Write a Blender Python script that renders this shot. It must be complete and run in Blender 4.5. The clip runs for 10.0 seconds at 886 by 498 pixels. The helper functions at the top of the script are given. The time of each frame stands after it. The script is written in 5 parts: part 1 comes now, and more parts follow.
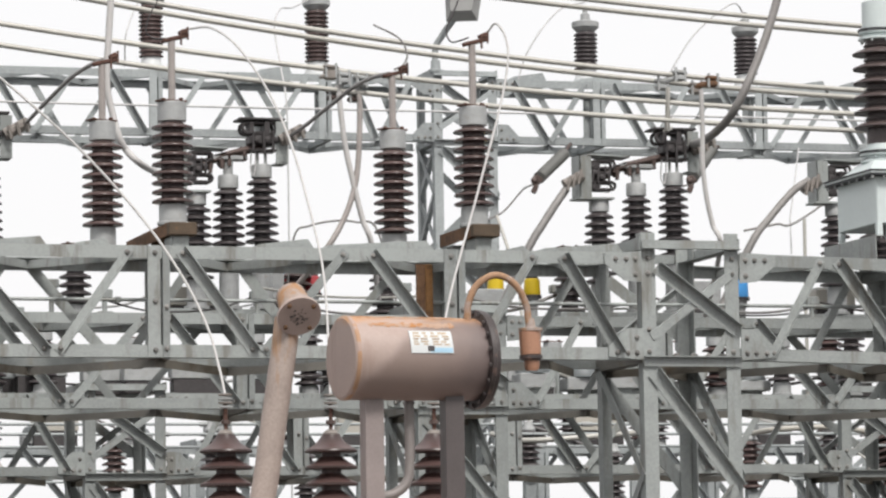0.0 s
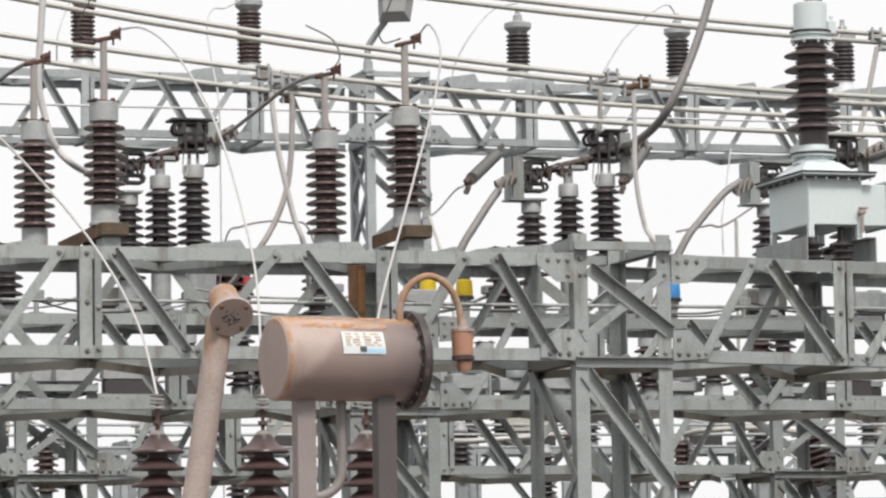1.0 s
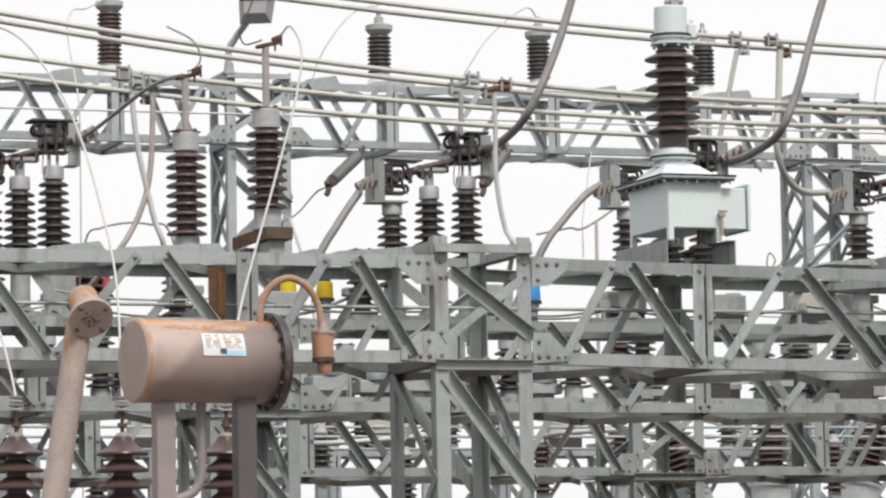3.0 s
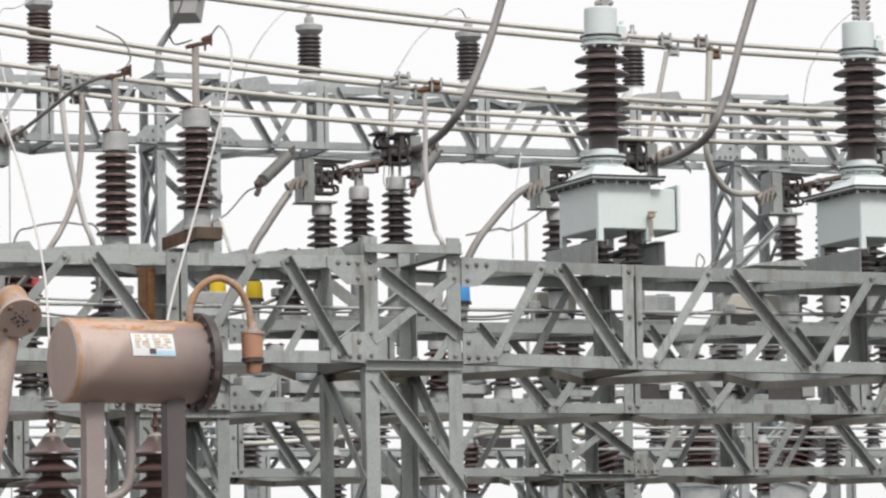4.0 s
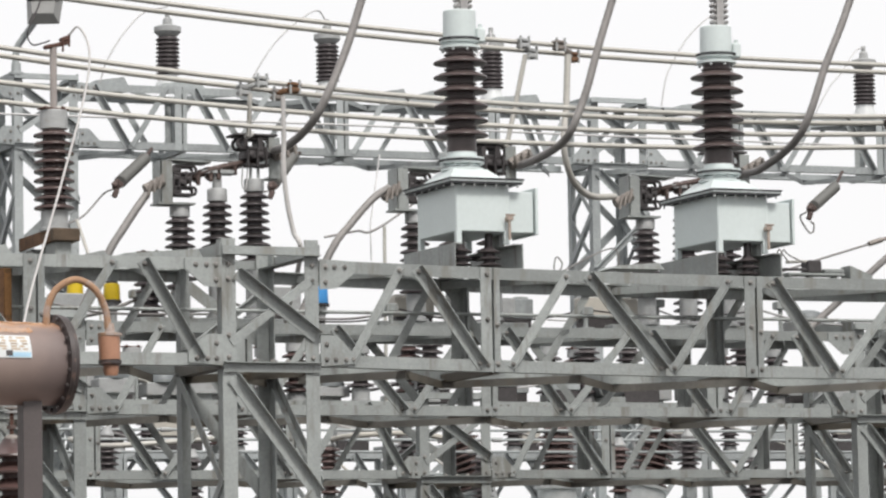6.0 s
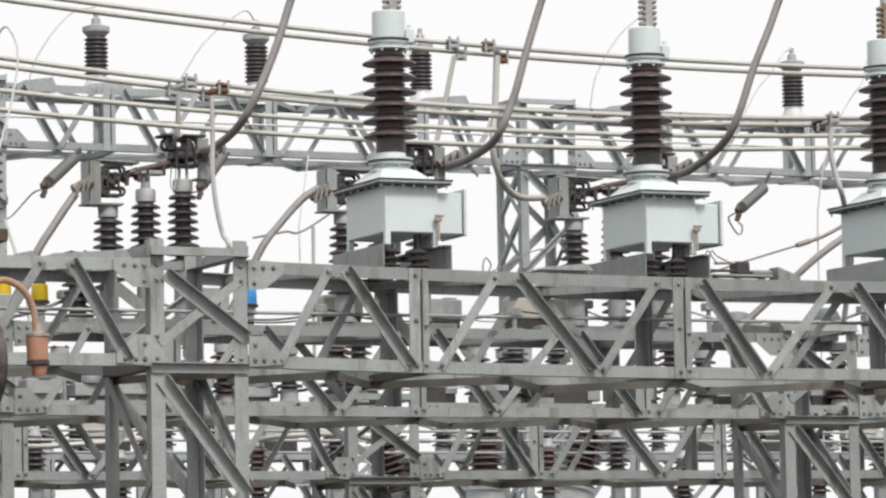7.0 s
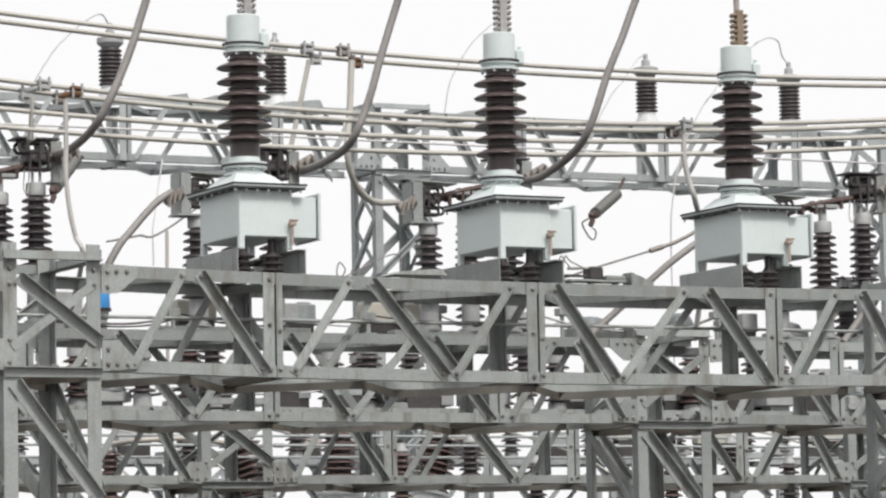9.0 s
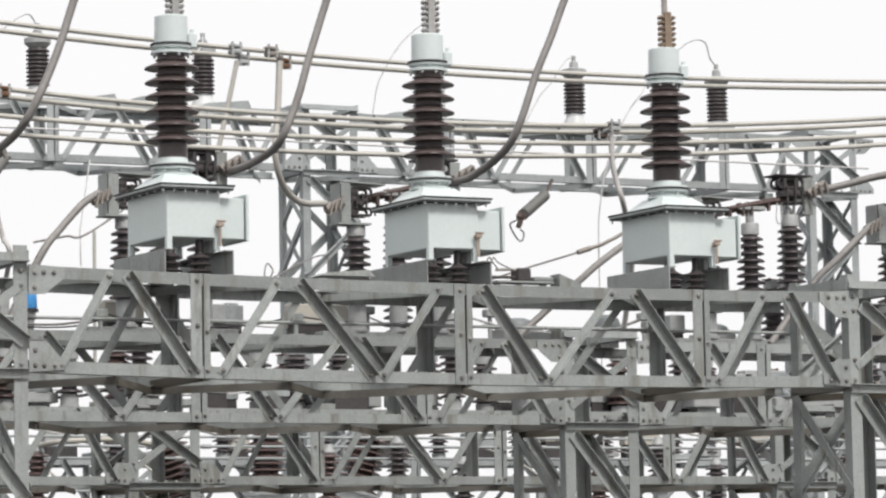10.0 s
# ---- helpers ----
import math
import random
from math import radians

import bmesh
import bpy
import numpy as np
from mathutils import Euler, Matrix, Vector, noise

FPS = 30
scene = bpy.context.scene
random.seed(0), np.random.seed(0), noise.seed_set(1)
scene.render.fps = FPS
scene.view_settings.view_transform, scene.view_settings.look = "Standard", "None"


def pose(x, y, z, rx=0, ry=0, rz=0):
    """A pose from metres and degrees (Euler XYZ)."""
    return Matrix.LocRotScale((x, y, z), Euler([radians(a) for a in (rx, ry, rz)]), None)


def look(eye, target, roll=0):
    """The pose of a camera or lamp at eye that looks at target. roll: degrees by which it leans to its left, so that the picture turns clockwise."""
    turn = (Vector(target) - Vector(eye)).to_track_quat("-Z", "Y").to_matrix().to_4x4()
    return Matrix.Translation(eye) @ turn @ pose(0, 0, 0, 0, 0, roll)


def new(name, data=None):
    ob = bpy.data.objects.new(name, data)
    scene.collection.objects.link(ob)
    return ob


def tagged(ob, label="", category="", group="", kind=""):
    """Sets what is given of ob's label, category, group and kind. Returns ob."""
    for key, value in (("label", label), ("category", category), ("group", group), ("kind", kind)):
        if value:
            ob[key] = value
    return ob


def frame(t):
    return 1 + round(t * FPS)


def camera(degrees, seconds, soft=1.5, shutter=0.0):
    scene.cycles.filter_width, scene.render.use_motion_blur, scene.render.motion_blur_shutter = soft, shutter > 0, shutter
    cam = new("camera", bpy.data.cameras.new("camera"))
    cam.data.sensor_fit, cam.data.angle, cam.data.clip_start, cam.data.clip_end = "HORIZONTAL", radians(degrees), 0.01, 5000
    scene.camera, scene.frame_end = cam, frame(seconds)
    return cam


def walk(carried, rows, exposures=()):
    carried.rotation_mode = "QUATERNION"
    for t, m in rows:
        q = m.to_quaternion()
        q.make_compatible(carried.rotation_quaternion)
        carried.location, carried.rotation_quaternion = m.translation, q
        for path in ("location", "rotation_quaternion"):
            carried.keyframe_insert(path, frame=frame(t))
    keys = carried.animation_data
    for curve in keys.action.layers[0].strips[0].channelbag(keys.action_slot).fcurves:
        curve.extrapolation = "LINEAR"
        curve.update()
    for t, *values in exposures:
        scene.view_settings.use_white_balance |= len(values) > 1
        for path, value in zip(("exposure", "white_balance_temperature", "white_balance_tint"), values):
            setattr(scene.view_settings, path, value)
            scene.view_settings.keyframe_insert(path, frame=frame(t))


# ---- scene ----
# the camera stands on one spot and pans to the right along the switchyard
EYE = 1.6
cam = camera(13.55, 10.0, soft=2.35)
ROWS = [
    (0.0, -16.910, 95.649, 0.915),
    (0.5, -17.427, 95.642, 0.937),
    (1.0, -17.950, 95.644, 0.964),
    (1.5, -18.483, 95.622, 0.988),
    (2.0, -19.021, 95.615, 0.986),
    (2.5, -19.559, 95.630, 1.006),
    (4.0, -21.180, 95.628, 1.025),
    (4.5, -21.727, 95.615, 1.030),
    (5.0, -22.271, 95.624, 1.044),
    (5.5, -22.819, 95.630, 1.052),
    (7.0, -24.463, 95.617, 1.093),
    (7.5, -25.016, 95.623, 1.120),
    (8.0, -25.575, 95.609, 1.132),
    (8.5, -26.145, 95.635, 1.118),
    (9.0, -26.711, 95.644, 1.138),
    (9.5, -27.266, 95.628, 1.157),
    (10.0, -27.824, 95.640, 1.149),
]
walk(cam, [(t, pose(0, 0, EYE, tilt, lean, turn)) for t, turn, tilt, lean in ROWS])

# ---- light: a bright overcast sky with a weak, wide sun ----
SUN_UP, SUN_FROM = radians(50), radians(176)
world = bpy.data.worlds.new("overcast_sky")
scene.world = world
world.use_nodes = True
wn, wl = world.node_tree.nodes, world.node_tree.links
sky = wn.new("ShaderNodeTexSky")
sky.sky_type = 'NISHITA'
sky.sun_disc = False
sky.sun_elevation, sky.sun_rotation = SUN_UP, SUN_FROM
sky.dust_density, sky.air_density = 6.0, 1.2
cloud = wn.new("ShaderNodeMix")
cloud.data_type = 'RGBA'
cloud.inputs["Factor"].default_value = 0.93
# the cloud deck, in the sky texture's own units
cloud.inputs[7].default_value = (10.85, 10.77, 10.84, 1)
wl.new(sky.outputs[0], cloud.inputs[6])
wl.new(cloud.outputs[2], wn["Background"].inputs[0])
wn["Background"].inputs[1].default_value = 0.0955
sun = new("sun", bpy.data.lights.new("sun", 'SUN'))
sun.data.energy, sun.data.angle, sun.data.color = 2.75, radians(12), (1.0, 0.965, 0.92)
sun.matrix_world = look((0, 0, 0), (-math.sin(SUN_FROM) * math.cos(SUN_UP), -math.cos(SUN_FROM) * math.cos(SUN_UP), -math.sin(SUN_UP))) 
scene.view_settings.exposure = 0.0

# ---- materials ----
def material(name, colour, rough=0.6, metal=0.0, var=0.12, scale=6.0, bump=0.1, stain=None, stain_at=0.62, stain_scale=3.0,
             streak=False, coat=0.0, rand=0.06, dust=None, wear_and_shade=()):
    """Paint or metal with two scales of variation, optional stains, runs and dust that settles on what faces up."""
    m = bpy.data.materials.new(name)
    m.use_nodes = True
    n, l = m.node_tree.nodes, m.node_tree.links
    b = n["Principled BSDF"]
    b.inputs["Roughness"].default_value = rough
    b.inputs["Metallic"].default_value = metal
    b.inputs["Coat Weight"].default_value = coat
    co = n.new("ShaderNodeTexCoord")
    geo = n.new("ShaderNodeNewGeometry")
    fine, broad = n.new("ShaderNodeTexNoise"), n.new("ShaderNodeTexNoise")
    fine.inputs["Scale"].default_value, fine.inputs["Detail"].default_value = scale * 9, 4
    broad.inputs["Scale"].default_value, broad.inputs["Detail"].default_value = scale, 3
    l.new(geo.outputs["Position"], fine.inputs["Vector"])
    l.new(geo.outputs["Position"], broad.inputs["Vector"])
    add = n.new("ShaderNodeMath")
    add.operation = 'ADD'
    l.new(fine.outputs[0], add.inputs[0])
    l.new(broad.outputs[0], add.inputs[1])
    info = n.new("ShaderNodeObjectInfo")
    shift = n.new("ShaderNodeMath")
    shift.operation = 'MULTIPLY_ADD'
    shift.inputs[1].default_value, shift.inputs[2].default_value = rand * 4, -rand * 2
    l.new(info.outputs["Random"], shift.inputs[0])
    tot = n.new("ShaderNodeMath")
    tot.operation = 'ADD'
    l.new(add.outputs[0], tot.inputs[0])
    l.new(shift.outputs[0], tot.inputs[1])
    ramp = n.new("ShaderNodeMapRange")
    ramp.inputs["From Min"].default_value, ramp.inputs["From Max"].default_value = 0.6, 1.4
    ramp.inputs["To Min"].default_value, ramp.inputs["To Max"].default_value = 1 - var, 1 + var
    l.new(tot.outputs[0], ramp.inputs[0])
    mul = n.new("ShaderNodeVectorMath")
    mul.operation = 'SCALE'
    mul.inputs[0].default_value = colour
    l.new(ramp.outputs[0], mul.inputs["Scale"])
    out = mul.outputs[0]
    if stain:
        st = n.new("ShaderNodeTexNoise")
        st.inputs["Scale"].default_value, st.inputs["Detail"].default_value = stain_scale, 6
        st.inputs["Roughness"].default_value = 0.65
        if streak:
            mp = n.new("ShaderNodeMapping")
            mp.inputs["Scale"].default_value = (1.0, 1.0, 0.16)
            l.new(geo.outputs["Position"], mp.inputs[0])
            l.new(mp.outputs[0], st.inputs["Vector"])
        else:
            l.new(geo.outputs["Position"], st.inputs["Vector"])
        cut = n.new("ShaderNodeMapRange")
        cut.inputs["From Min"].default_value, cut.inputs["From Max"].default_value = stain_at, stain_at + 0.1
        l.new(st.outputs[0], cut.inputs[0])
        mix = n.new("ShaderNodeMix")
        mix.data_type = 'RGBA'
        mix.inputs[7].default_value = (*stain, 1)
        l.new(cut.outputs[0], mix.inputs["Factor"])
        l.new(out, mix.inputs[6])
        out = mix.outputs[2]
    for axis, v0, v1, tone, rough_edge in wear_and_shade:
        # grime, rust or painted shade that spreads from one end, with an uneven edge
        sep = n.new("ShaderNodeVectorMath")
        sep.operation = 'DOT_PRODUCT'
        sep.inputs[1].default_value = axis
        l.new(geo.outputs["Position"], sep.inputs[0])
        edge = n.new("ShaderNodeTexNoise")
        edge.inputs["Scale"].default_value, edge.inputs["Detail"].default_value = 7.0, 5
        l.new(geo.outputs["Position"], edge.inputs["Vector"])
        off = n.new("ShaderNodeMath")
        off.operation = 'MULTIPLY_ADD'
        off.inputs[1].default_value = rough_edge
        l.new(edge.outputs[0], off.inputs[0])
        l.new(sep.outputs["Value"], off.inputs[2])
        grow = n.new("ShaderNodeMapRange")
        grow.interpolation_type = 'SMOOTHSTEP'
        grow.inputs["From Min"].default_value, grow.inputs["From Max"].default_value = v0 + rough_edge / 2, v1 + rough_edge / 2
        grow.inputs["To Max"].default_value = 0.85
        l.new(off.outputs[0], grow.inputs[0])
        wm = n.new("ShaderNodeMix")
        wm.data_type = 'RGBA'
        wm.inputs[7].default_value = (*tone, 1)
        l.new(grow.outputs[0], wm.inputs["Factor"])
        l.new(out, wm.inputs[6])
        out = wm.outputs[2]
    if dust:
        up = n.new("ShaderNodeSeparateXYZ")
        l.new(geo.outputs["Normal"], up.inputs[0])
        lay = n.new("ShaderNodeMapRange")
        lay.inputs["From Min"].default_value, lay.inputs["From Max"].default_value = 0.5, 0.98
        lay.inputs["To Max"].default_value = 0.75
        l.new(up.outputs["Z"], lay.inputs[0])
        mix2 = n.new("ShaderNodeMix")
        mix2.data_type = 'RGBA'
        mix2.inputs[7].default_value = (*dust, 1)
        l.new(lay.outputs[0], mix2.inputs["Factor"])
        l.new(out, mix2.inputs[6])
        out = mix2.outputs[2]
    l.new(out, b.inputs["Base Color"])
    if bump:
        bp = n.new("ShaderNodeBump")
        bp.inputs["Strength"].default_value, bp.inputs["Distance"].default_value = bump, 0.01
        l.new(fine.outputs[0], bp.inputs["Height"])
        l.new(bp.outputs[0], b.inputs["Normal"])
    return m


GALV = material("galvanised_steel", (0.296, 0.314, 0.307), 0.5, 0.12, 0.2, 5, 0.14, (0.215, 0.213, 0.195), 0.54, 7, True, rand=0.16)
# darker browner copies of GALV: underside shade and ground bounce painted in, with grime
LACE = material("grimy_brown_underside_shade_steel", (0.135, 0.122, 0.10), 0.65, 0.1, 0.15, 3, 0.15, (0.105, 0.085, 0.06), 0.52, 3, rand=0.35)
LACE_PALE = material("light_underside_shade_steel", (0.215, 0.205, 0.185), 0.62, 0.1, 0.2, 4, 0.15, (0.18, 0.16, 0.13), 0.56, 5, rand=0.3)
# paler, bluer than GALV: distance haze is mixed into the base colour
GALV_FAR = material("haze_paled_weathered_steel", (0.33, 0.352, 0.355), 0.58, 0.1, 0.2, 3, 0.1, (0.235, 0.245, 0.245), 0.58, 5, True, rand=0.12)
RUSTY = material("rusted_steel", (0.17, 0.092, 0.05), 0.85, 0.1, 0.4, 14, 0.35, (0.10, 0.06, 0.04), 0.52, 18)
RUST_BROWN = material("brown_corroded_clamp", (0.105, 0.055, 0.042), 0.75, 0.3, 0.4, 25, 0.3, (0.3, 0.2, 0.15), 0.6, 30)
CERAMIC = material("brown_glazed_porcelain", (0.078, 0.050, 0.047), 0.26, 0.0, 0.35, 14, 0.02, dust=(0.145, 0.108, 0.10), rand=0.12)
CERAMIC_GREY = material("umber_glazed_porcelain", (0.060, 0.045, 0.044), 0.3, 0.0, 0.35, 12, 0.02, dust=(0.135, 0.105, 0.10), rand=0.08)
CERAMIC_DARK = material("dark_glazed_porcelain", (0.052, 0.043, 0.045), 0.33, 0.0, 0.25, 10, 0.02, dust=(0.10, 0.088, 0.088))
CERAMIC_RED = material("red_brown_glazed_porcelain", (0.046, 0.027, 0.025), 0.36, 0.0, 0.3, 10, 0.02, dust=(0.12, 0.074, 0.068))
CAST = material("cast_cap_metal", (0.376, 0.384, 0.384), 0.6, 0.2, 0.18, 14, 0.2, (0.36, 0.34, 0.31), 0.6, 20)
ALU = material("weathered_aluminium", (0.47, 0.455, 0.42), 0.5, 0.25, 0.12, 12, 0.05)
CABLE = material("grey_stranded_cable", (0.258, 0.245, 0.237), 0.6, 0.3, 0.15, 20, 0.2)
WHITE_WIRE = material("pale_insulated_wire", (0.50, 0.485, 0.475), 0.6, 0.0, 0.08, 10, 0.05)
THIN = material("thin_grey_wire", (0.55, 0.54, 0.54), 0.6, 0.3, 0.1, 10, 0.0)
ROD = material("grey_brown_rod", (0.357, 0.323, 0.306), 0.6, 0.2, 0.15, 12, 0.1)
DARK = material("dark_contact_metal", (0.068, 0.062, 0.063), 0.55, 0.4, 0.3, 25, 0.2)
BLADE = material("oxidised_copper_blade", (0.11, 0.08, 0.072), 0.6, 0.5, 0.35, 25, 0.25, (0.3, 0.27, 0.25), 0.62, 25)
PALE = material("pale_blue_green_paint", (0.60, 0.66, 0.655), 0.4, 0.0, 0.05, 4, 0.04, (0.55, 0.62, 0.62), 0.64, 4, True, rand=0.02)
PALE_EDGE = material("chalky_white_paint", (0.576, 0.616, 0.616), 0.5, 0.0, 0.08, 12, 0.05)
GASKET = material("black_gasket", (0.035, 0.037, 0.04), 0.6, 0.0, 0.2, 20, 0.1)
BEIGE = material("faded_pinkish_beige_paint", (0.399, 0.310, 0.276), 0.5, 0.0, 0.07, 5, 0.06, (0.40, 0.30, 0.26), 0.6, 5, True, rand=0.02)
RUST_RUNS = material("beige_paint_broken_by_rust", (0.36, 0.292, 0.258), 0.6, 0.0, 0.2, 7, 0.18, (0.35, 0.185, 0.085), 0.515, 7, True, rand=0.02)
RUST_PIPE = material("rusted_beige_pipe", (0.33, 0.195, 0.115), 0.7, 0.0, 0.3, 12, 0.25, (0.34, 0.26, 0.22), 0.52, 9, rand=0.02)
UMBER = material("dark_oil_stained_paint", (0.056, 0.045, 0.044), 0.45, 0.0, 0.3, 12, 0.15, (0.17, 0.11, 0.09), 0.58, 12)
TERRA = material("faded_orange_plastic", (0.378, 0.198, 0.126), 0.5, 0.0, 0.15, 12, 0.05, (0.28, 0.15, 0.1), 0.6, 14)
YELLOW = material("yellow_paint", (0.637, 0.451, 0.017), 0.45, 0.0, 0.08, 8, 0.03)
RED = material("red_paint", (0.45, 0.06, 0.07), 0.5, 0.0, 0.1, 8, 0.03)
BLUE = material("blue_paint", (0.08, 0.36, 0.80), 0.45, 0.0, 0.08, 8, 0.03)
PLATE_WHITE = material("white_enamel", (0.629, 0.646, 0.646), 0.35, 0.0, 0.06, 12, 0.02)
PLATE_TAN = material("tan_print", (0.47, 0.36, 0.25), 0.5, 0.0, 0.2, 20, 0.0)
PLATE_BROWN = material("brown_print", (0.33, 0.25, 0.18), 0.6, 0, 0.1, 10, 0)
PLATE_BLUE = material("light_blue_print", (0.38, 0.58, 0.72), 0.4, 0.0, 0.08, 12, 0.0)
CREAM = material("cream_paint", (0.448, 0.424, 0.376), 0.5, 0.0, 0.1, 8, 0.05)
GRAVEL = material("grey_gravel", (0.045, 0.043, 0.040), 0.95, 0.0, 0.4, 5, 0.8, (0.06, 0.055, 0.05), 0.55, 1.5)


# ---- mesh helpers ----
class Geo:
    """A growing mesh: vertices and faces."""

    def __init__(self):
        self.v, self.f = [], []

    def add(self, verts, faces, m=None):
        k = len(self.v)
        self.v += [tuple(m @ Vector(p)) if m else tuple(p) for p in verts]
        self.f += [tuple(i + k for i in q) for q in faces]
        return self

    def box(self, x0, x1, y0, y1, z0, z1, m=None, c=0.0):
        """A box, with its upright and top edges cut by c."""
        if c <= 0:
            vs = [(x, y, z) for z in (z0, z1) for x, y in ((x0, y0), (x1, y0), (x1, y1), (x0, y1))]
            return self.add(vs, [(3, 2, 1, 0), (4, 5, 6, 7)] + [(i, (i + 1) % 4, 4 + (i + 1) % 4, 4 + i) for i in range(4)], m)
        def ring(z, d):
            a, b, e, g = x0 + d, x1 - d, y0 + d, y1 - d
            return [(a + c, e, z), (b - c, e, z), (b, e + c, z), (b, g - c, z), (b - c, g, z), (a + c, g, z), (a, g - c, z), (a, e + c, z)]
        rings = [ring(z0, c), ring(z0 + c, 0), ring(z1 - c, 0), ring(z1, c)]
        fs = [tuple(range(7, -1, -1)), tuple(range(24, 32))]
        for k in range(3):
            fs += [(8 * k + i, 8 * k + (i + 1) % 8, 8 * k + 8 + (i + 1) % 8, 8 * k + 8 + i) for i in range(8)]
        return self.add([p for r in rings for p in r], fs, m)

    def lathe(self, profile, seg=20, m=None):
        """A profile of (radius, height) turned round z."""
        vs, fs, rings = [], [], []
        for r, z in profile:
            if r < 1e-5:
                rings.append([len(vs)])
                vs.append((0, 0, z))
            else:
                rings.append(list(range(len(vs), len(vs) + seg)))
                vs += [(r * math.cos(2 * math.pi * i / seg), r * math.sin(2 * math.pi * i / seg), z) for i in range(seg)]
        for a, b in zip(rings, rings[1:]):
            for i in range(seg):
                j = (i + 1) % seg
                if len(a) == 1 and len(b) == 1:
                    continue
                if len(a) == 1:
                    fs.append((a[0], b[j], b[i]))
                elif len(b) == 1:
                    fs.append((a[i], a[j], b[0]))
                else:
                    fs.append((a[i], a[j], b[j], b[i]))
        if len(rings[0]) > 1:
            fs.append(tuple(reversed(rings[0])))
        if len(rings[-1]) > 1:
            fs.append(tuple(rings[-1]))
        return self.add(vs, fs, m)

    def tube(self, pts, r, seg=10, m=None):
        """A round bar along a line of points."""
        pts = [Vector(p) for p in pts]
        vs, fs = [], []
        side = None
        for i, p in enumerate(pts):
            d = (pts[min(i + 1, len(pts) - 1)] - pts[max(i - 1, 0)]).normalized()
            if side is None:
                side = d.orthogonal().normalized()
            side = (side - d * side.dot(d)).normalized()
            other = d.cross(side)
            rr = r[i] if isinstance(r, (list, tuple)) else r
            vs += [p + (side * math.cos(2 * math.pi * k / seg) + other * math.sin(2 * math.pi * k / seg)) * rr for k in range(seg)]
        for i in range(len(pts) - 1):
            fs += [(i * seg + k, i * seg + (k + 1) % seg, (i + 1) * seg + (k + 1) % seg, (i + 1) * seg + k) for k in range(seg)]
        fs += [tuple(range(seg - 1, -1, -1)), tuple(range((len(pts) - 1) * seg, len(pts) * seg))]
        return self.add(vs, fs, m)

    def angle(self, p0, p1, a, b, wa, wb, t=0.009):
        """A rolled L-section from p0 to p1, its heel on that line, with legs wa along a and wb along b."""
        p0, p1, a, b = Vector(p0), Vector(p1), Vector(a), Vector(b)
        d = (p1 - p0).normalized()
        a = (a - d * a.dot(d)).normalized()
        b = b - d * b.dot(d)
        b = (b - a * b.dot(a)).normalized()
        prof = [(0, 0), (wa, 0), (wa, t * 0.7), (t, t), (t * 0.7, wb), (0, wb)]
        vs = [p + a * u + b * w for p in (p0, p1) for u, w in prof]
        fs = [(i, (i + 1) % 6, 6 + (i + 1) % 6, 6 + i) for i in range(6)] + [(0, 3, 2, 1), (0, 5, 4, 3), (6, 7, 8, 9), (6, 9, 10, 11)]
        return self.add(vs, fs)

    def plate(self, outline, y0, y1):
        """A flat plate in the x-z plane, from y0 to y1 thick."""
        k = len(outline)
        vs = [(x, y, z) for y in (y0, y1) for x, z in outline]
        return self.add(vs, [tuple(range(k)), tuple(range(2 * k - 1, k - 1, -1))] + [(i, k + i, k + (i + 1) % k, (i + 1) % k) for i in range(k)])

    def mesh(self, name, mat, smooth=35):
        me = bpy.data.meshes.new(name)
        me.from_pydata(self.v, [], self.f)
        bm = bmesh.new()
        bm.from_mesh(me)
        bmesh.ops.recalc_face_normals(bm, faces=bm.faces)
        bm.to_mesh(me)
        bm.free()
        me.materials.append(mat)
        if smooth:
            me.shade_smooth()
            me.set_sharp_from_angle(angle=radians(smooth))
        return me


def thing(name, at, label, category, group="", kind=""):
    """An Empty at the base of a thing; its parts are built in its own coordinates."""
    ob = new(name)
    ob.empty_display_size = 0.1
    ob.location = at
    return tagged(ob, label, category, group, kind)


def part(name, geo, mat, parent, label="", smooth=35):
    ob = new(name, geo.mesh(name, mat, smooth))
    ob.parent = parent
    return tagged(ob, label)


def curve_line(pts, n=14):
    """A smooth line through a few points."""
    pts = [Vector(p) for p in pts]
    ext = [pts[0] * 2 - pts[1]] + pts + [pts[-1] * 2 - pts[-2]]
    out = []
    for i in range(1, len(ext) - 2):
        a, b, c, d = ext[i - 1:i + 3]
        for k in range(n):
            u = k / n
            out.append(0.5 * ((2 * b) + (c - a) * u + (2 * a - 5 * b + 4 * c - d) * u * u + (3 * b - a - 3 * c + d) * u ** 3))
    return out + [pts[-1]]


def wire(name, pts, r, mat, label, category="cable", smooth_pts=True, seg=8):
    """A cable that is a thing of its own; its origin is its first point."""
    base = Vector(pts[0])
    loc = [Vector(p) - base for p in pts]
    g = Geo().tube(curve_line(loc) if smooth_pts else loc, r, seg)
    ob = new(name, g.mesh(name, mat, 60))
    ob.location = base
    return tagged(ob, label, category)


UP, DOWN, LEFT, RIGHT, NEAR, FAR = (0, 0, 1), (0, 0, -1), (-1, 0, 0), (1, 0, 0), (0, -1, 0), (0, 1, 0)
BOLT_STEEL = material("tarnished_bolt_steel", (0.225, 0.216, 0.205), 0.6, 0.4, 0.4, 30, 0.2, rand=0.15)
BOLT = Geo().lathe([(0.021, 0), (0.020, 0.002), (0.0135, 0.004), (0.0145, 0.016), (0.010, 0.019)], 6, pose(0, 0, 0, 90)).mesh("bolt", BOLT_STEEL, 0)


def bolt(parent, x, y, z):
    ob = new("bolt", BOLT)
    ob.parent = parent
    ob.location = (x, y, z)


